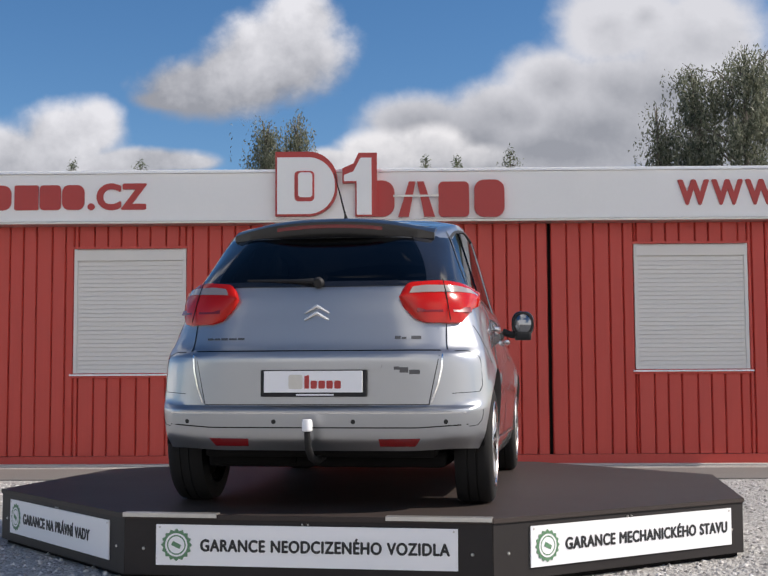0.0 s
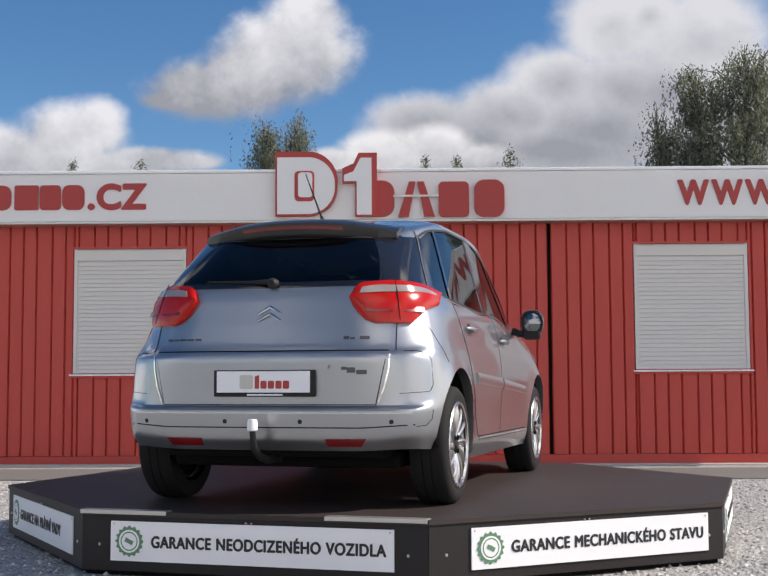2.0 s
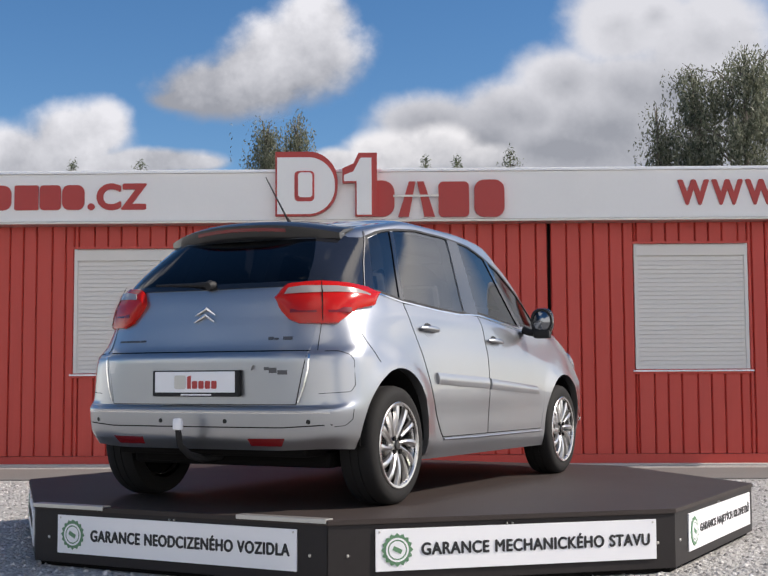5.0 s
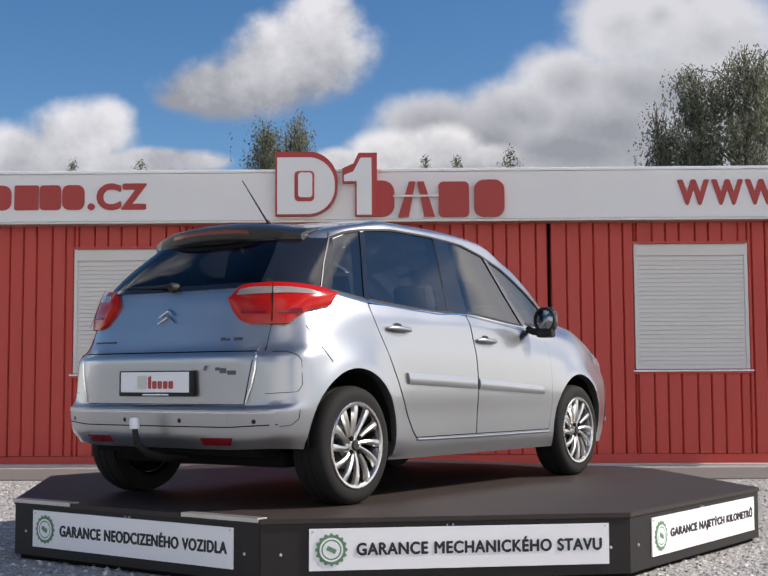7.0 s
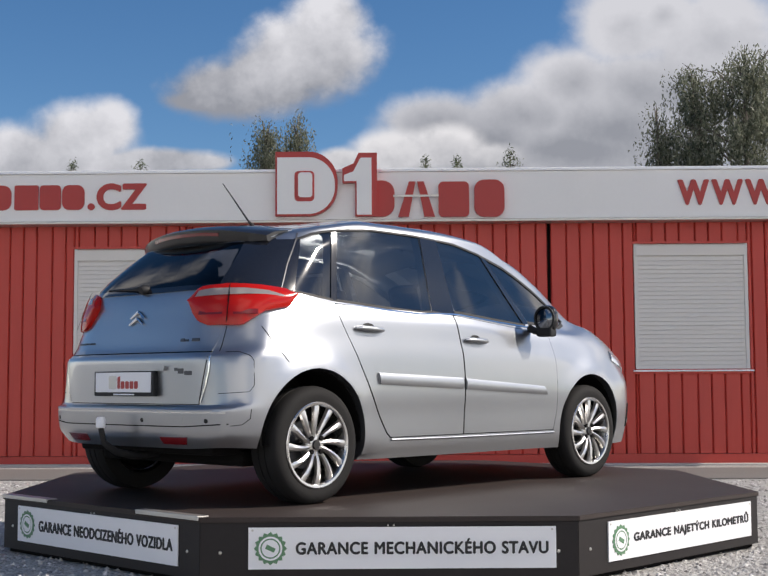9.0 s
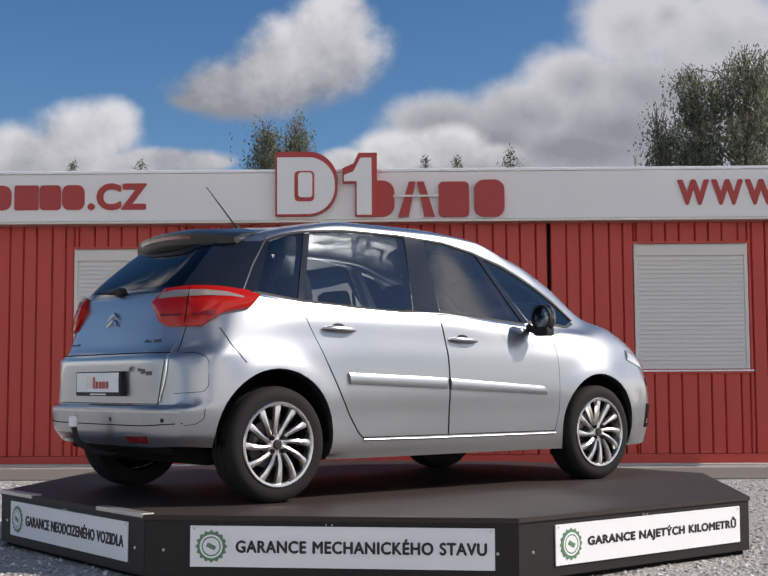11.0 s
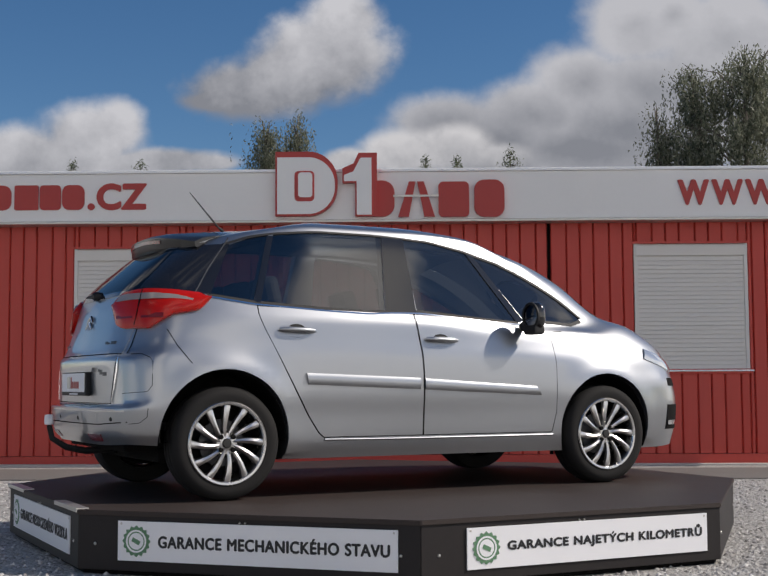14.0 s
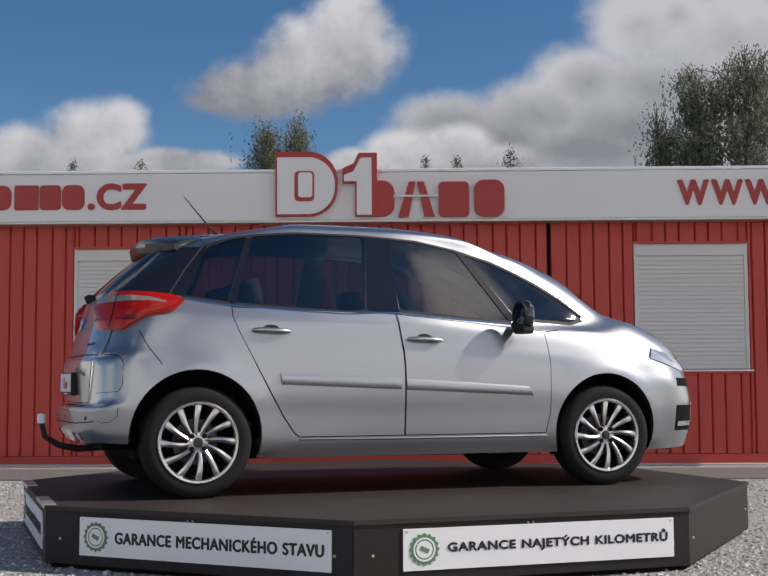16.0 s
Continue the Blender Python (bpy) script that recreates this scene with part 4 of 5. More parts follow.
        strip = [(-1.52, 1.172), (-1.25, 1.134), (-.80, 1.106), (-.50, 1.093), (-.36, 1.102), (-.15, 1.106), (.3, 1.070), (.64, 1.050)]
        add("chrome_strip", stroke(skin.flank, [(x, z - 0.004) for x, z in strip], 0.009, 0.004, 40, s), CHROME, "thin bright waist strip")
        # doors, each over its dark joint
        for name, door, hx in (("rear_door", REAR_DOOR, -1.005), ("front_door", FRONT_DOOR, -.02)):
            A, B = grown(door, 0.0055)
            add("door_joint", ruled(skin.flank, A, B, 40, 24, 0.0006, 0.002, s), SEAL_DARK)
            d = add(name, ruled(skin.flank, door[0], door[1], 40, 24, 0.0026, 0.004, s), SILVER, "silver door panel")
            hz = 0.976 if name == "rear_door" else 0.932
            arc = [(-.062, .004), (-.055, .020), (-.035, .036), (0, .042), (.035, .036), (.055, .020), (.062, .004)]
            # black upper half paints the recess's shade; the cup itself is silver
            add("handle_cup_shade", ruled(skin.flank, [(hx + a, hz) for a, _ in arc], [(hx + a, hz + b) for a, b in arc], 20, 6, 0.0034, 0.003, s), BLACK_MATT, "upper half of the silver recess, shade put in as black", True, d)
            add("handle_cup_lower", ruled(skin.flank, [(hx + a, hz - 0.002) for a, _ in arc], [(hx + a, hz - b) for a, b in arc], 20, 6, 0.0034, 0.003, s, -0.004), SILVER, "silver lower half of the recess", True, d)
            bow = []
            for q in range(9):
                v = -1 + q / 4
                hit, nor = skin.flank(hx + 0.116 * v, hz + 0.002 - 0.004 * v, s)
                bow.append(hit + nor * (0.014 + 0.016 * (1 - abs(v) ** 3)))
            grip = tube(bow, [0.008, 0.015, 0.016, 0.016, 0.016, 0.016, 0.016, 0.015, 0.008], 12)
            add("handle", grip, SILVER, "silver bow handle", True, d)
        for name, A, B in (("door_moulding", [(-.955, .727), (-.186, .699)], [(-.945, .660), (-.186, .629)]), ("door_moulding", [(-.152, .695), (.684, .645)], [(-.152, .627), (.722, .588)])):
            add(name, ruled(skin.flank, A, B, 24, 8, 0.013, 0.015, s, 0.007), SILVER, "silver side moulding")
        add("sill_trim", ruled(skin.flank, [(-.83, .326), (-.3, .322), (.3, .322), (.82, .322)], [(-.83, .344), (-.3, .340), (.3, .340), (.82, .340)], 30, 6, 0.003, 0.008, s, 0.010), SILVER, "bright sill line")
        # joints on wing and bumper
        for line in ([(.852, 1.0), (.95, 1.01)], [(-1.78, .975), (-1.735, .88), (-1.66, .78)]):
            add("panel_joint", stroke(skin.flank, line, 0.005, 0.001, 20, s), SEAL_DARK)
        # tail lamp
        lamp = add("tail_lamp", ruled(skin.corner, *LAMP, 36, 12, 0.020, 0.034, s, 0.022), LAMP_RED, "large red tail lamp wrapping the corner")
        add("lamp_band", ruled(skin.corner, [(15, 1.128), (25, 1.133), (45, 1.138), (58, 1.135), (68, 1.127)], [(17, 1.160), (25, 1.170), (45, 1.170), (58, 1.158), (69, 1.134)], 30, 4, 0.0425, 0.006, s), LAMP_CLEAR, "clear indicator band", True, lamp)
        add("lamp_joint", stroke(skin.corner, [(36.0, .985), (36.0, 1.20)], 0.5, 0.043, 12, s), SEAL_DARK, "", True, lamp)
        for z in (1.03, 1.075):
            add("lamp_cell", ruled(skin.corner, [(19, z), (33, z)], [(19, z + 0.026), (33, z + 0.026)], 10, 3, 0.0375, 0.006, s), REFLECTOR, "", True, lamp)
            add("lamp_cell", ruled(skin.corner, [(39, z), (52, z)], [(39, z + 0.026), (52, z + 0.026)], 10, 3, 0.0375, 0.006, s), REFLECTOR, "", True, lamp)
        add("corner_glass", ruled(skin.corner, [(27, 1.196), (45, 1.203), (68, 1.190)], [(36, 1.482), (55, 1.492), (84, 1.498)], 24, 12, 0.0032, 0.004, s), BLACK_GLOSS, "black wraparound rear corner glass")
        for line in ([(36.5, .834), (43, .836), (48.5, .815), (50.5, .78), (50.5, .66), (48, .622), (33.5, .612)], [(40, .442), (45, .448), (48.5, .480), (49, .53)]):
            add("bumper_joint", stroke(skin.corner, [(a, z) for a, z in line], 0.003, 0.0012, 40, s, 0.0105), SEAL_DARK)
        # mirror
        mir = new("door_mirror")
        mir.parent = car_ob
        mir.matrix_basis = pose(0.62, s * 0.985, 1.095) @ Matrix.Rotation(radians(-s * 8), 4, "Z") @ Matrix.Diagonal((0.82, 0.78, 0.95, 1))
        bmm = bmesh.new()
        bmesh.ops.create_uvsphere(bmm, u_segments=24, v_segments=16, radius=1)
        for v in bmm.verts:
            x, y, z = v.co
            x = max(x, -0.55)
            sq = lambda q: math.copysign(abs(q) ** 0.75, q)
            v.co = Vector((x * 0.066 + 0.005, sq(y) * 0.105, sq(z) * 0.098))
        part("mirror_shell", bmm, BLACK_GLOSS, mir, "black mirror housing", True)
        part("mirror_base", box(-0.055, 0.05, -0.075, 0.075, -0.125, -0.06, 0.02), BLACK_MATT, mir)
        arm = tube([(0.0, -s * 0.04, -0.085), (0.01, -s * 0.12, -0.08), (0.03, -s * 0.18, -0.06)], [0.03, 0.026, 0.03])
        part("mirror_arm", arm, BLACK_MATT, mir, "", True)
        g = lathe([(0.0, -0.003), (0.3, -0.003), (0.6, -0.003), (0.85, -0.003), (1.0, -0.003), (1.0, 0.003), (0.0, 0.003)], 28)
        for v in g.verts:
            v.co = Vector((v.co.y - 0.044 + 0.012 * (v.co.x ** 2 + v.co.z ** 2), v.co.x * 0.082, v.co.z * 0.076))
        part("mirror_glass", g, MIRROR, mir, "mirror glass", True)
        ringb = lathe([(1.0, -0.006), (1.2, -0.004), (1.22, 0.012), (1.0, 0.012)], 28, closed=True)
        for v in ringb.verts:
            v.co = Vector((v.co.y - 0.040, v.co.x * 0.082, v.co.z * 0.077))
        part("mirror_rim", ringb, BLACK_MATT, mir)
        # nose pieces
        add("head_lamp", ruled(lambda a, z, sd: skin.corner(a, z, sd, (1.35, 0.30), 1), [(22, .725), (40, .755), (62, .83)], [(22, .785), (40, .845), (58, .90)], 16, 6, 0.006, 0.02, s, 0.008), HEAD_CLEAR, "clear headlamp")
        add("intake", ruled(lambda a, z, sd: skin.corner(a, z, sd, (1.35, 0.30), 1), [(8, .635), (47, .645)], [(8, .695), (46, .70)], 16, 4, 0.002, 0.01, s), SEAL_DARK, "dark upper intake")
        fog = add("fog_recess", ruled(lambda a, z, sd: skin.corner(a, z, sd, (1.35, 0.30), 1), [(16, .345), (48, .345)], [(16, .515), (48, .515)], 14, 6, 0.003, 0.01, s), SEAL_DARK, "dark fog lamp recess")
        add("fog_strip", stroke(lambda a, z, sd: skin.corner(a, z, sd, (1.35, 0.30), 1), [(16, .392), (47, .392)], 0.030, 0.010, 12, s), CHROME, "bright bar", True, fog)
        add("fog_strip", ruled(lambda a, z, sd: skin.corner(a, z, sd, (1.35, 0.30), 1), [(13, .345), (15.5, .345)], [(13, .53), (15.5, .53)], 5, 6, 0.022, 0.02, s), CHROME, "bright bar", True, fog)
        for x, r in ((-1.455, 0.386), (1.258, 0.366)):
            liner = lathe([(0.0, 0.535), (r, 0.535), (r, 0.872 if x < 0 else 0.865), (r - 0.006, 0.872 if x < 0 else 0.865), (r - 0.006, 0.541), (0.0, 0.541)], 48)
            for v in liner.verts:
                v.co = Vector((v.co.x + x, s * v.co.y, max(v.co.z + 0.362, 0.335 if x < 0 else 0.235)))
            add("arch_liner", liner, SEAL_DARK, "black wheel arch liner", False)
    # tailgate and rear screen
    add("tailgate_joint", ruled(skin.tail, [(-.602, .552), (.602, .552)], [(-.660, .838), (.660, .838)], 40, 10, 0.0006, 0.002), SEAL_DARK)
    gate = add("tailgate", ruled(skin.tail, [(-.597, .5565), (.597, .5565)], [(-.655, .832), (.655, .832)], 48, 14, 0.0028, 0.004), SILVER, "silver tailgate lower panel")
    add("tailgate_upper", ruled(skin.tail, [(-.652, .839), (.652, .839)], [(-.66, .985), (.66, .985)], 48, 8, 0.0028, 0.004), SILVER, "", True, gate)
    # dark stroke puts the shade of the set-back crease into colour
    add("crease_shade", stroke(skin.tail, [(-.655, .835), (.655, .835)], 0.005, 0.0034, 40), SEAL_DARK, "", True, gate)
    for s in (-1, 1):
        add("tailgate_edge", stroke(skin.corner, [(35.5, .982), (33.2, .838)], 0.0035, 0.0034, 12, s, 0.0105), SEAL_DARK, "", True, gate)
    for s in (-1, 1):
        # chrome stroke paints the glint that runs down the panel's rounded edge
        add("tailgate_glint", stroke(skin.tail, [(s * .668, .815), (s * .664, .74), (s * .644, .65), (s * .612, .565)], 0.008, 0.006, 24), CHROME, "chrome stroke painted as the glint on the panel edge", True, gate)
        add("corner_joint", stroke(skin.flank, [(-1.60, 1.19), (-1.50, 1.34), (-1.345, 1.535)], 0.006, 0.006, 30, s), ALLOY_DARK, "thin joint in the corner glass")
    rs = add("rear_screen", ruled(skin.tail, [(-.655, 1.196), (0, 1.190), (.655, 1.196)], [(-.50, 1.475), (.50, 1.475)], 40, 12, 0.003, 0.004), DARKGLASS, "dark privacy rear screen")
    rs.visible_shadow = False
    for s in (-1, 1):
        add("screen_border", ruled(skin.tail, [(s * .605, 1.197), (s * .668, 1.205)], [(s * .475, 1.470), (s * .545, 1.470)], 6, 10, 0.0042, 0.004), BLACK_GLOSS, "black screen border")
    add("screen_base", ruled(skin.tail, [(-.655, 1.184), (0, 1.178), (.655, 1.184)], [(-.655, 1.212), (0, 1.208), (.655, 1.212)], 40, 2, 0.0044, 0.004), BLACK_GLOSS, "black screen border")
    # spoiler
    sp = bmesh.new()
    rows, secs = [], []
    for i in range(41):
        u = -1 + 2 * i / 40
        y = 0.565 * u
        th = 1 - 0.75 * abs(u) ** 5
        z0 = skin.top(-1.34, y)[0].z
        zt = 1.578 - 0.055 * abs(u) ** 2.2
        xb = -1.685 + 0.15 * abs(u) ** 2.6
        sec = [(-1.335, z0 + 0.004), (-1.365, z0 * 0.8 + zt * 0.2 + 0.006 * th), (xb * 0.7 - 1.365 * 0.3, z0 * 0.3 + zt * 0.7 + 0.005 * th), (xb + 0.03, zt), (xb, zt - 0.012), (xb + 0.004, zt - 0.018 - 0.046 * th), (xb + 0.02, zt - 0.024 - 0.060 * th), (xb + 0.08, zt - 0.028 - 0.068 * th), (-1.345, z0 - 0.04)]
        secs.append((y, sec))
        rows.append([sp.verts.new((x, y, z)) for x, z in sec])
    for p, q in zip(rows, rows[1:]):
        for k in range(9):
            sp.faces.new((p[k], p[(k + 1) % 9], q[(k + 1) % 9], q[k]))
    sp.faces.new(rows[0][::-1]), sp.faces.new(rows[-1])
    spo = add("spoiler", sp, SILVER, "silver roof spoiler with a black underside", True)
    # black lip, ends and underside
    un = bmesh.new()
    rows = []
    for y, sec in secs:
        (xs, zs), (x0, z0), (xa, za), (xb, zb), (xc, zc), (xd, zd), (xe, ze) = sec[1:8]
        pts = [(xs, zs + 0.003), (x0, z0 + 0.003), (xa, za + 0.004), (xb - 0.005, zb + 0.001), (xc - 0.003, zc - 0.010), (xd, zd - 0.010), (xe, ze - 0.010), (-1.35, sec[8][1] - 0.008), (-1.35, sec[8][1] + 0.01), (xd, zd + 0.02)]
        rows.append([un.verts.new((x, y * 1.022, z)) for x, z in pts])
    for p, q in zip(rows, rows[1:]):
        for k in range(10):
            un.faces.new((p[k], p[(k + 1) % 10], q[(k + 1) % 10], q[k]))
    un.faces.new(rows[0][::-1]), un.faces.new(rows[-1])
    add("spoiler_underside", un, BLACK_SATIN, "black spoiler lip", True, spo)
    add("spoiler_joint", stroke(skin.top, [(-1.335, -.57), (-1.325, 0), (-1.335, .57)], 0.007, 0.0085, 40), SEAL_DARK, "", True, spo)
    bl = bmesh.new()
    pr = [(-1.67, 1.553), (-1.6945, 1.551), (-1.6925, 1.531), (-1.67, 1.529)]
    rr = [[bl.verts.new((x + 0.15 * (abs(y) / 0.565) ** 2.6, y, z - 0.055 * (abs(y) / 0.565) ** 2.2)) for x, z in pr] for y in np.linspace(-0.3, 0.3, 13)]
    for p, q in zip(rr, rr[1:]):
        for k in range(4):
            bl.faces.new((p[k], p[(k + 1) % 4], q[(k + 1) % 4], q[k]))
    add("brake_light", bl, REFLECTOR, "high-level red brake light", True, spo)
    # wiper
    wp = tube([(-1.965, 0.0, 1.205), (-1.975, 0.03, 1.212), (-1.955, 0.12, 1.214), (-1.925, 0.40, 1.222)], [0.014, 0.014, 0.009, 0.006])
    add("rear_wiper", wp, BLACK_MATT, "black rear wiper")
    ap = tube([(-1.93, 0, 1.20), (-1.975, 0, 1.205), (-1.99, 0, 1.20)], [0.03, 0.03, 0.022], 10)
    add("wiper_spindle", ap, BLACK_MATT)
    # number plate holder with a plain printed mark
    pl = part("plate_holder", box(-0.02, 0.012, -0.282, 0.282, -0.072, 0.068, 0.006), BLACK_MATT, car_ob, "black number plate holder", m=pose(-2.082, 0, 0.668))
    part("plate", box(-0.025, -0.019, -0.262, 0.262, -0.050, 0.062, 0.002), SIGN_WHITE, pl, "white dealer plate")
    part("print_block", prism(rounded(-0.13, -0.055, -0.032, 0.042, 0.012), -0.0005, 0.0005), STEEL, pl, m=pose(-0.026, 0, 0, 0, 0, -90))
    part("print_bar", prism([(-0.045, -0.03), (-0.02, -0.03), (-0.02, 0.042), (-0.045, 0.034)], -0.0005, 0.0005), RED_PAINT, pl, m=pose(-0.026, 0, 0, 0, 0, -90))
    for x0 in (-0.012, 0.030, 0.072, 0.114):
        part("print_bar", prism(rounded(x0, x0 + 0.034, -0.030, 0.012, 0.008), -0.0005, 0.0005), RED_PAINT, pl, m=pose(-0.0266, 0, 0, 0, 0, -90))
    part("print_line", box(-0.0225, -0.0215, -0.11, 0.09, -0.066, -0.058), SIGN_WHITE, pl)
    add("plate_hood", ruled(skin.tail, [(-.35, .738), (.35, .738)], [(-.36, .762), (.36, .762)], 30, 3, 0.020, 0.02), SILVER, "", True, gate)
    # bumper pieces
    add("bumper_joint", stroke(skin.tail, [(-.80, .452), (-.55, .436), (.55, .436), (.80, .452)], 0.006, 0.001, 40), SEAL_DARK)
    add("bumper_step", stroke(skin.tail, [(-.79, .512), (.79, .512)], 0.006, 0.0015, 40), CHROME)
    for y in (-.69, -.215, .205, .69):
        hit, nor = skin.tail(y, .467)
        cap = lathe([(0.0, -0.003), (0.012, -0.002), (0.013, 0.006)], 14)
        part("parking_sensor", cap, BLACK_MATT, car_ob, m=Matrix.Translation(hit) @ nor.to_track_quat("-Y", "Z").to_matrix().to_4x4())
    for s in (-1, 1):
        add("bumper_reflector", ruled(skin.tail, [(s * .350, .340), (s * .53, .340)], [(s * .345, .378), (s * .56, .380)], 12, 3, 0.004, 0.008), REFLECTOR, "dark red bumper reflector")
    add("tow_cover", ruled(skin.tail, [(-.545, .445), (-.475, .445)], [(-.545, .50), (-.475, .50)], 5, 4, 0.0015, 0.003), SILVER, "square tow-eye cover")
    # emblem as two plain bent bars, badge bars
    for z in (1.005, 1.042):
        em = bmesh.new()
        for s in (-1, 1):
            tube([skin.tail(0, z + 0.034)[0] + Vector((-0.010, 0, 0)), skin.tail(s * 0.066, z - 0.004)[0] + Vector((-0.010, 0, 0))], [0.010, 0.005], 6, em)
        add("emblem_bar", em, CHROME, "chrome emblem bar", True, gate)
    for y0, y1, z0, z1 in ((-.555, -.505, .895, .911), (-.48, -.455, .895, .905), (-.45, -.42, .895, .911), (.39, .425, .896, .906), (.433, .475, .896, .905), (.483, .52, .896, .906), (.528, .56, .896, .905), (.568, .60, .896, .906)):
        add("badge_bar", ruled(skin.tail, [(y0, z0), (y1, z0)], [(y0, z1), (y1, z1)], 6, 2, 0.007, 0.008), ALLOY_DARK, "", True, gate)
    for y0, y1, z0, z1 in ((-.555, -.50, .712, .735), (-.495, -.45, .72, .748), (-.45, -.42, .735, .752)):
        add("sticker_bar", ruled(skin.tail, [(y0, z0), (y1, z0)], [(y0, z1), (y1, z1)], 5, 2, 0.0036, 0.002), ALLOY_DARK, "", True, gate)
    # tow bar
    tw = tube([(-1.85, 0, .27), (-2.02, 0, .26), (-2.14, 0, .285), (-2.225, 0, .34), (-2.245, 0, .42)], [0.024, 0.022, 0.02, 0.018, 0.016], 10)
    bar = add("tow_bar", tw, BLACK_MATT, "dark steel tow bar")
    cap = lathe([(0.0, 0.052), (0.022, 0.050), (0.027, 0.035), (0.027, -0.005), (0.022, -0.010), (0.0, -0.010)], 16)
    part("tow_ball_cap", cap, SIGN_WHITE, bar, "white plastic ball cap", True, pose(-2.247, 0, .432, 90))
    # underside; near-black valance and silencer stand in for the shade there
    add("underbody", box(-1.78, 1.95, -0.66, 0.66, 0.21, 0.30, 0.03), SEAL_DARK, "dark underbody", False)
    add("rear_valance", box(-1.96, -1.70, -0.62, 0.62, 0.275, 0.34, 0.02), SEAL_DARK, "lower valance coloured near black for the shade there", False)
    add("exhaust_silencer", box(-1.80, -1.55, 0.15, 0.58, 0.22, 0.31, 0.04), SEAL_DARK, "silencer coloured near black for the shade under the car")
    for x in (-1.444, 1.262):
        add("axle", tube([(x, -0.7, .31), (x, 0.7, .31)], 0.04, 10), BLACK_MATT)
    # roof pieces
    an = tube([(-1.14, 0.0, 1.655), (-1.175, 0, 1.68), (-1.36, 0.03, 1.90)], [0.012, 0.006, 0.003], 8)
    add("antenna", an, BLACK_MATT, "thin black roof antenna")
    # sloping front glass
    fs = ruled(skin.top, [(1.42, -.60), (1.46, 0), (1.42, .60)], [(.60, -.50), (.66, 0), (.60, .50)], 24, 14, 0.002, 0.004)
    fg = add("windscreen", fs, GLASS, "clear windscreen")
    fg.visible_shadow = False
    # cabin
    add("cabin_floor", box(-1.75, 1.25, -0.70, 0.70, 0.40, 0.44), INTERIOR, "", False)
    add("dashboard", box(0.95, 1.35, -0.68, 0.68, 0.75, 1.02, 0.06), INTERIOR, "dark dashboard")
    add("parcel_shelf", box(-1.80, -1.05, -0.60, 0.60, 1.0, 1.02), INTERIOR, "dark parcel shelf", False)
    for y in (-0.37, 0.37):
        build_seat(car_ob, 0.12, y, 16)
    for y in (-0.45, 0.0, 0.45):
        build_seat(car_ob, -0.85, y, 14)
    sw = lathe([(0.185 + 0.015 * math.cos(a), 0.015 * math.sin(a)) for a in np.linspace(0, 2 * math.pi, 9)[:-1]], 28, closed=True)
    part("steering_wheel", sw, BLACK_MATT, car_ob, m=pose(0.72, 0.37, 1.0, 0, 0, 90) @ pose(0, 0, 0, -25))
    for x, y in ((-1.444, -0.797), (-1.444, 0.797), (1.262, -0.795), (1.262, 0.795)):
        build_wheel("wheel", car_ob, x, y, -1 if y < 0 else 1)
    return car_ob


car = build_car()

# ---- sky and distance ----


def cloud_sheet(name, radius, mat, u0, u1, v0, v1, label):
    V, F = [], []
    nu, nv = 24, 10
    for j in range(nv + 1):
        for i in range(nu + 1):
            u, v = u0 + (u1 - u0) * i / nu, v0 + (v1 - v0) * j / nv
            V.append(Vector((u, 1, v)).normalized() * radius)
    for j in range(nv):
        for i in range(nu):
            a = j * (nu + 1) + i
            F.append((a, a + 1, a + nu + 2, a + nu + 1))
    ob = put(name, mesh_of(name, V, F, mat, True))
    ob.matrix_basis = pose(0, 0, 1)
    return tagged(ob, label, "cloud", kind="structure")



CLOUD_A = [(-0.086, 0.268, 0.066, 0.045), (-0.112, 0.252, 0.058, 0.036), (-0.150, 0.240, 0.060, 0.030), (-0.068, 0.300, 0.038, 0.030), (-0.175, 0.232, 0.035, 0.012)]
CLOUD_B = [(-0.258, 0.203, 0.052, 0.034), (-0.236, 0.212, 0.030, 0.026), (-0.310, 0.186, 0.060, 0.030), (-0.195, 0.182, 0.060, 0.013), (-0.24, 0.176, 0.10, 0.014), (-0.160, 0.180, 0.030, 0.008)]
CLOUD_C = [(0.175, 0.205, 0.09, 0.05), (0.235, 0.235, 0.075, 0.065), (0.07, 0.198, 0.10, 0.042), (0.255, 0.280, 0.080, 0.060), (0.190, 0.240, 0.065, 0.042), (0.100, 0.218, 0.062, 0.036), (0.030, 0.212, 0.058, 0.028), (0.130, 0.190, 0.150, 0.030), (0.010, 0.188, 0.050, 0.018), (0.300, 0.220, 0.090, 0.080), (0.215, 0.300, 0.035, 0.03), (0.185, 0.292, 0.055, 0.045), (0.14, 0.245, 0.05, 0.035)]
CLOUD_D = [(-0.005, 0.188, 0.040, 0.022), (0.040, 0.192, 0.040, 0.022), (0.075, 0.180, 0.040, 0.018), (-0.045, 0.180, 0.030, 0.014)]
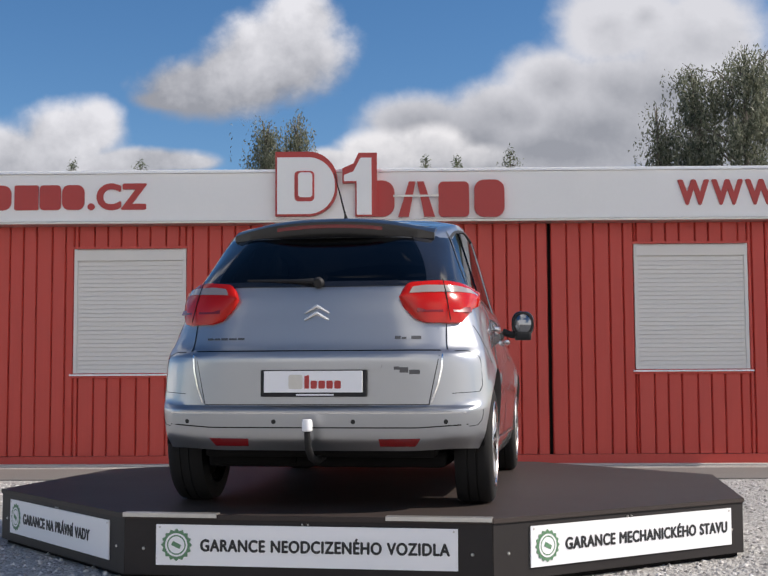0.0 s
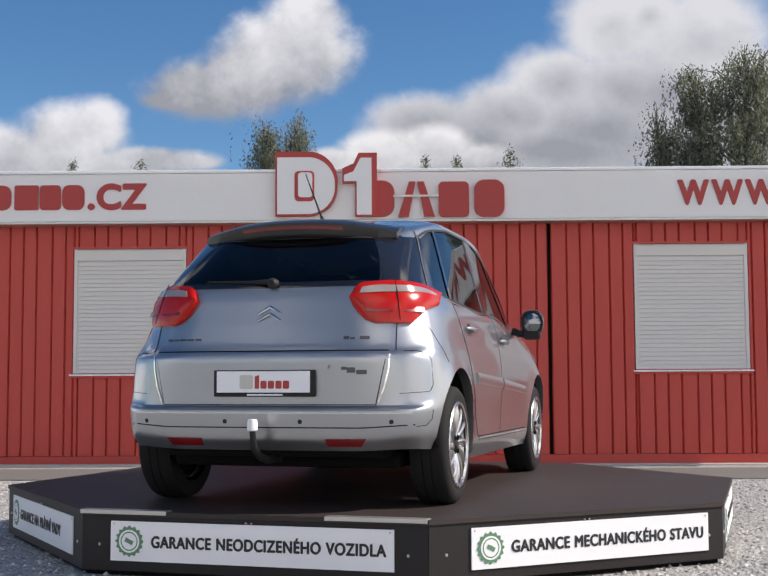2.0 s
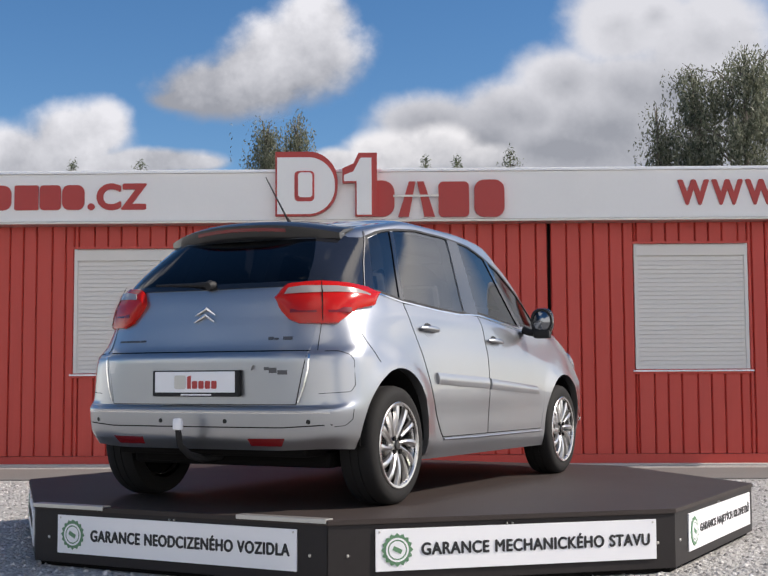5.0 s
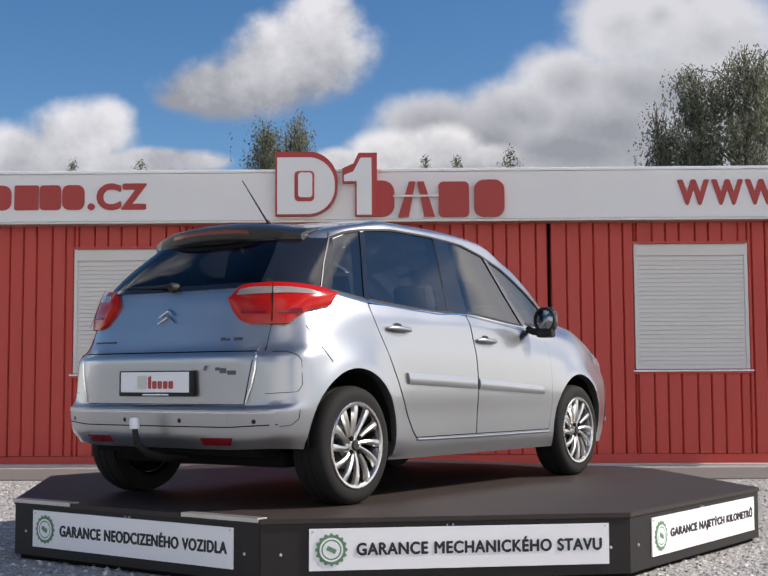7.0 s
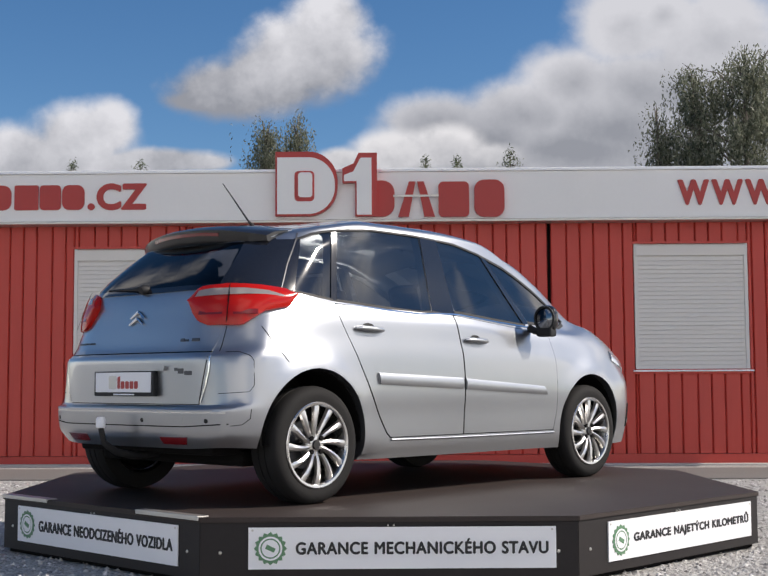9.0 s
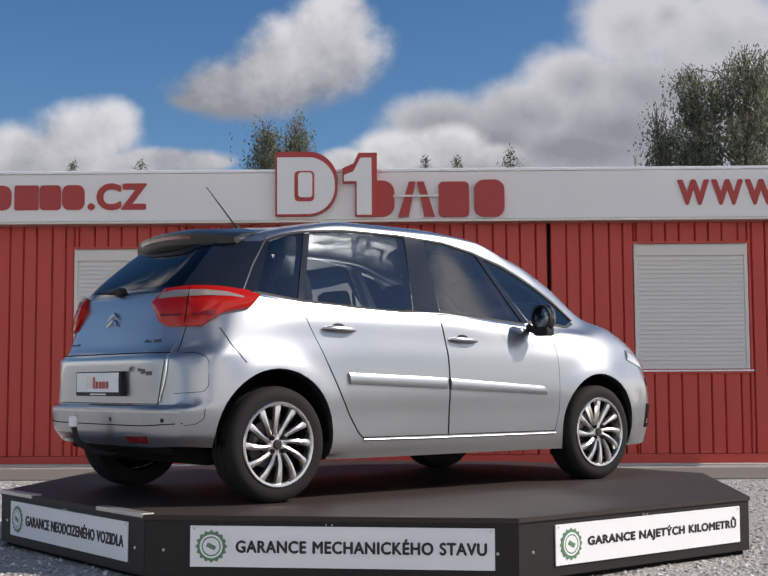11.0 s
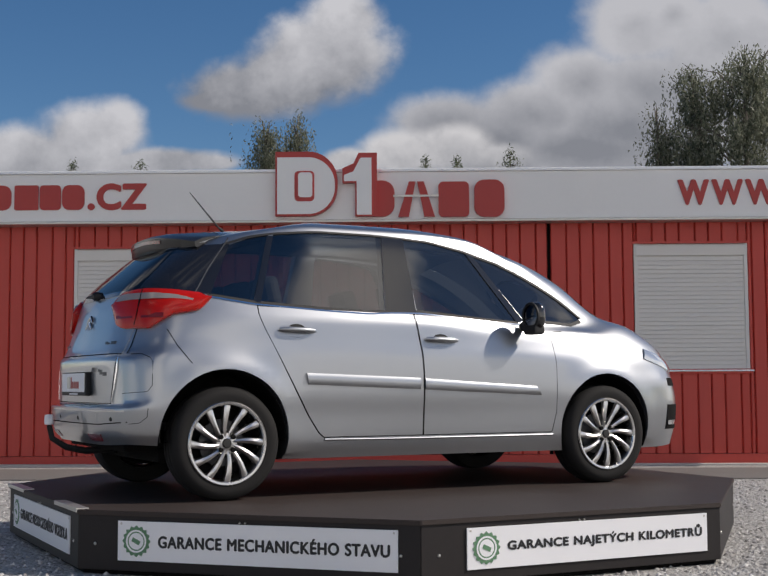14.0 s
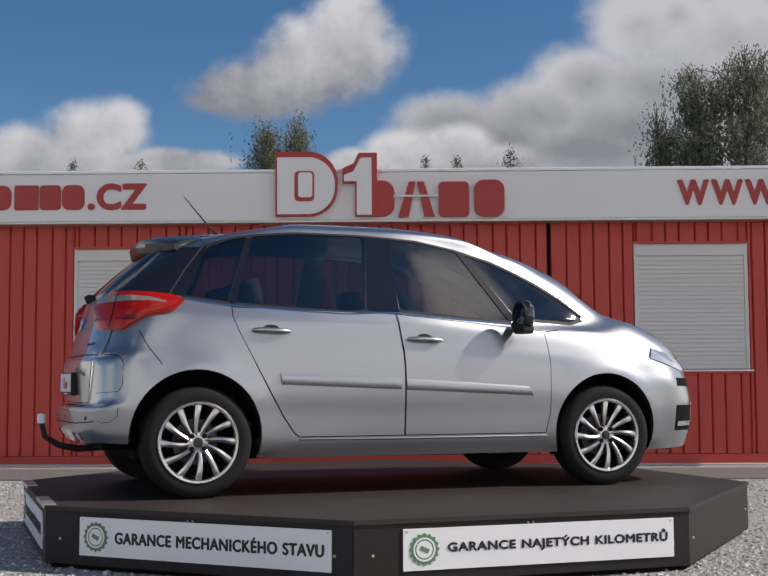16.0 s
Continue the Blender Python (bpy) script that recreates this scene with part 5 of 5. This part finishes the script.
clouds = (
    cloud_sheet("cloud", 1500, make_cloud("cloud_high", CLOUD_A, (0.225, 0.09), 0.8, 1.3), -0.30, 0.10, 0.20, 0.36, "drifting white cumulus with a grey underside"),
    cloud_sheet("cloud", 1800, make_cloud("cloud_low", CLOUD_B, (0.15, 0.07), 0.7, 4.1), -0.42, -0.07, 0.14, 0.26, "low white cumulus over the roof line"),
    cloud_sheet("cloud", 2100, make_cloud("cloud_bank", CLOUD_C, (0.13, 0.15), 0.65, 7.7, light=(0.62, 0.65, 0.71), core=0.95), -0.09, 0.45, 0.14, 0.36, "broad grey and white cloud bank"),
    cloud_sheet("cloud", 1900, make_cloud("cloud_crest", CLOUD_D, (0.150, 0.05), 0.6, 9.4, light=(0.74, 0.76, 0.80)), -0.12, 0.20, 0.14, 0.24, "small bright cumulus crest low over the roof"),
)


def leaf_cloud(clumps, count, size, droop, seed, mat, name, parent, label=""):
    """Leaves as small bent quads scattered in clumps (centre, radii)."""
    rng = np.random.default_rng(seed)
    V, F = [], []
    weight = np.array([c[3] * c[4] * c[5] for c in clumps]) ** 0.7
    pick = rng.choice(len(clumps), count, p=weight / weight.sum())
    for k in pick:
        cx, cy, cz, rx, ry, rz = clumps[k]
        d = rng.normal(size=3)
        d /= np.linalg.norm(d)
        r = rng.random() ** 0.45
        p = np.array((cx, cy, cz)) + d * np.array((rx, ry, rz)) * r
        p[2] -= droop * rng.random() * 0.5
        s = size * rng.uniform(0.5, 1.4)
        a = rng.normal(size=3)
        a[2] -= droop * 2
        a /= np.linalg.norm(a)
        b = np.cross(a, rng.normal(size=3))
        b /= np.linalg.norm(b)
        i = len(V)
        V += [p - a * s, p + b * s * 0.32, p + a * s, p - b * s * 0.32]
        F.append((i, i + 1, i + 2, i + 3))
    return put(name, mesh_of(name, V, F, mat), parent, label)


def build_birch(x, y, h, spread, seed, taper=0.72, leaf=0.042):
    rng = np.random.default_rng(seed)
    tree = new("birch_tree")
    tree.matrix_basis = pose(x, y, 0)
    tagged(tree, "tall birch with drooping grey-green foliage behind the office", "tree", "birches behind the office")
    trunk = [(0.25 * noise.noise((0, 0, k * 0.7 + seed)), 0.2 * noise.noise((5, 0, k * 0.7 + seed)), h * 0.84 * k / 8) for k in range(9)]
    bm = tube(trunk, [0.19 * (1 - k / 9.5) + 0.01 for k in range(9)])
    part("trunk", bm, BARK, tree, smooth=True)
    clumps = []
    for k in range(46):
        t = 0.30 + 0.68 * (k / 45)
        a = rng.uniform(0, 6.28)
        reach = spread * (1.08 - taper * max(0.0, (t - 0.55) / 0.45) ** 1.4) * rng.uniform(0.5, 1.15)
        z0 = h * t * 0.9
        tip = (math.cos(a) * reach, math.sin(a) * reach * 0.8, z0 + rng.uniform(0.3, 0.9))
        mid = (tip[0] * 0.5, tip[1] * 0.5, z0 + (tip[2] - z0) * 0.75)
        limb = bmesh.new()
        tube([(0, 0, z0 - 0.3), mid, tip], [0.035, 0.017, 0.004], 5, limb)
        part("limb", limb, BARK, tree)
        for q, s in ((1.0, 0.42), (0.72, 0.5), (0.45, 0.5)):
            clumps.append((tip[0] * q, tip[1] * q, z0 + (tip[2] - z0) * q - 0.12, s * rng.uniform(0.5, 1.0), s * rng.uniform(0.5, 1.0), s * rng.uniform(0.5, 1.0)))
            for _ in range(4):
                clumps.append((tip[0] * q + rng.normal() * 0.28, tip[1] * q, z0 + (tip[2] - z0) * q - rng.uniform(0.3, 0.8), 0.06, 0.06, rng.uniform(0.35, 0.7)))
    leaf_cloud(clumps, int(7000 + 19000 * spread), leaf, 0.9, seed + 1, BIRCH, "crown", tree, "drooping grey-green leaves")


def build_fir(x, y, z_top, h, wide, seed, count, label):
    tree = new("fir_tree")
    tree.matrix_basis = pose(x, y, 0)
    tagged(tree, label, "tree", "conifers behind the office")
    rng = np.random.default_rng(seed)
    part("trunk", tube([(0, 0, 0), (0.03, 0, z_top * 0.5), (0, 0, z_top - 0.1)], [0.16, 0.1, 0.015], 6), BARK, tree)
    clumps = []
    for k in range(64):
        t = k / 63
        z = z_top - h * t
        r = wide * (0.07 + 0.93 * t ** 0.8) * rng.uniform(0.6, 1.12)
        a = k * 2.4
        tip = (math.cos(a) * r, math.sin(a) * r, z + 0.12)
        if k % 4 == 1:
            part("limb", tube([(0, 0, z), (tip[0] * 0.6, tip[1] * 0.6, z - 0.02), tip], [0.02, 0.014, 0.004], 4), BARK, tree)
        for q in (0.4, 0.75, 1.0):
            clumps.append((tip[0] * q, tip[1] * q, z + 0.10 * q * q, 0.13 + 0.10 * t, 0.13 + 0.10 * t, 0.09 + 0.05 * t))
    leaf_cloud(clumps, count, 0.045, -0.15, seed, PINE, "crown", tree)


build_birch(8.85, 30, 9.75, 1.85, 3, 0.42, 0.055)
build_birch(7.95, 31, 9.6, 0.65, 12, 0.5, 0.05)
build_birch(6.82, 30.6, 8.1, 0.40, 11, 0.5, 0.045)
build_birch(6.3, 30.4, 6.4, 0.30, 14, 0.6, 0.04)
build_birch(-3.36, 35, 9.2, 0.8, 31, 0.9, 0.045)
build_birch(-2.50, 35.4, 9.3, 0.66, 32, 0.95, 0.045)
build_birch(-2.95, 36, 8.5, 1.05, 33, 0.7, 0.045)
for tx, tz, tw, sd in ((1.24, 7.62, 0.3, 21), (2.17, 7.60, 0.3, 22), (3.75, 7.88, 0.6, 23), (-9.2, 7.5, 0.35, 24), (-7.2, 7.5, 0.6, 25)):
    build_fir(tx, 36.5, tz, 1.2, tw, sd, 700, "thin conifer top showing over the roof edge")


def build_wires():
    for z in (7.30, 7.20):
        bm = tube([(-30, 37, z + 0.25), (-12, 37, z + 0.05), (0, 37, z), (12, 37, z + 0.05), (30, 37, z + 0.25)], 0.012, 5)
        tagged(part("overhead_wire", bm, SEAL_DARK), "thin overhead wire behind the office", "wire")


build_wires()

# ---- what moves ----
TURN = ((0, -0.20), (0.5, -2.05), (1, -3.90), (1.5, -5.74), (2, -7.67), (2.5, -9.40), (3, -11.25), (3.5, -13.13), (4, -15.19), (5.25, -20.05),
        (6.5, -24.93), (7, -26.90), (7.5, -28.66), (8, -30.52), (8.5, -32.42), (9, -34.38), (10.25, -39.25), (11.5, -44.13), (12, -46.02), (12.5, -47.74),
        (13, -49.64), (13.5, -51.53), (14, -53.52), (14.5, -55.32), (15, -57.17), (15.5, -59.09), (16, -61.15))


def motions():
    walk(turntable, [(t, pose(*AXIS, 0, 0, 0, a)) for t, a in TURN])
    spot = Matrix.Translation((*AXIS, DECK))
    walk(car, [(t, spot @ Matrix.Rotation(radians(HEADING + a), 4, "Z") @ Matrix.Translation((0, 0.0296, 0))) for t, a in TURN])
    for ob, drift in zip(clouds, (-2.35, -1.1, -1.45, -1.2)):
        walk(ob, [(0, pose(0, 0, 1)), (16, pose(0, 0, 1, 0, 0, drift))])


motions()
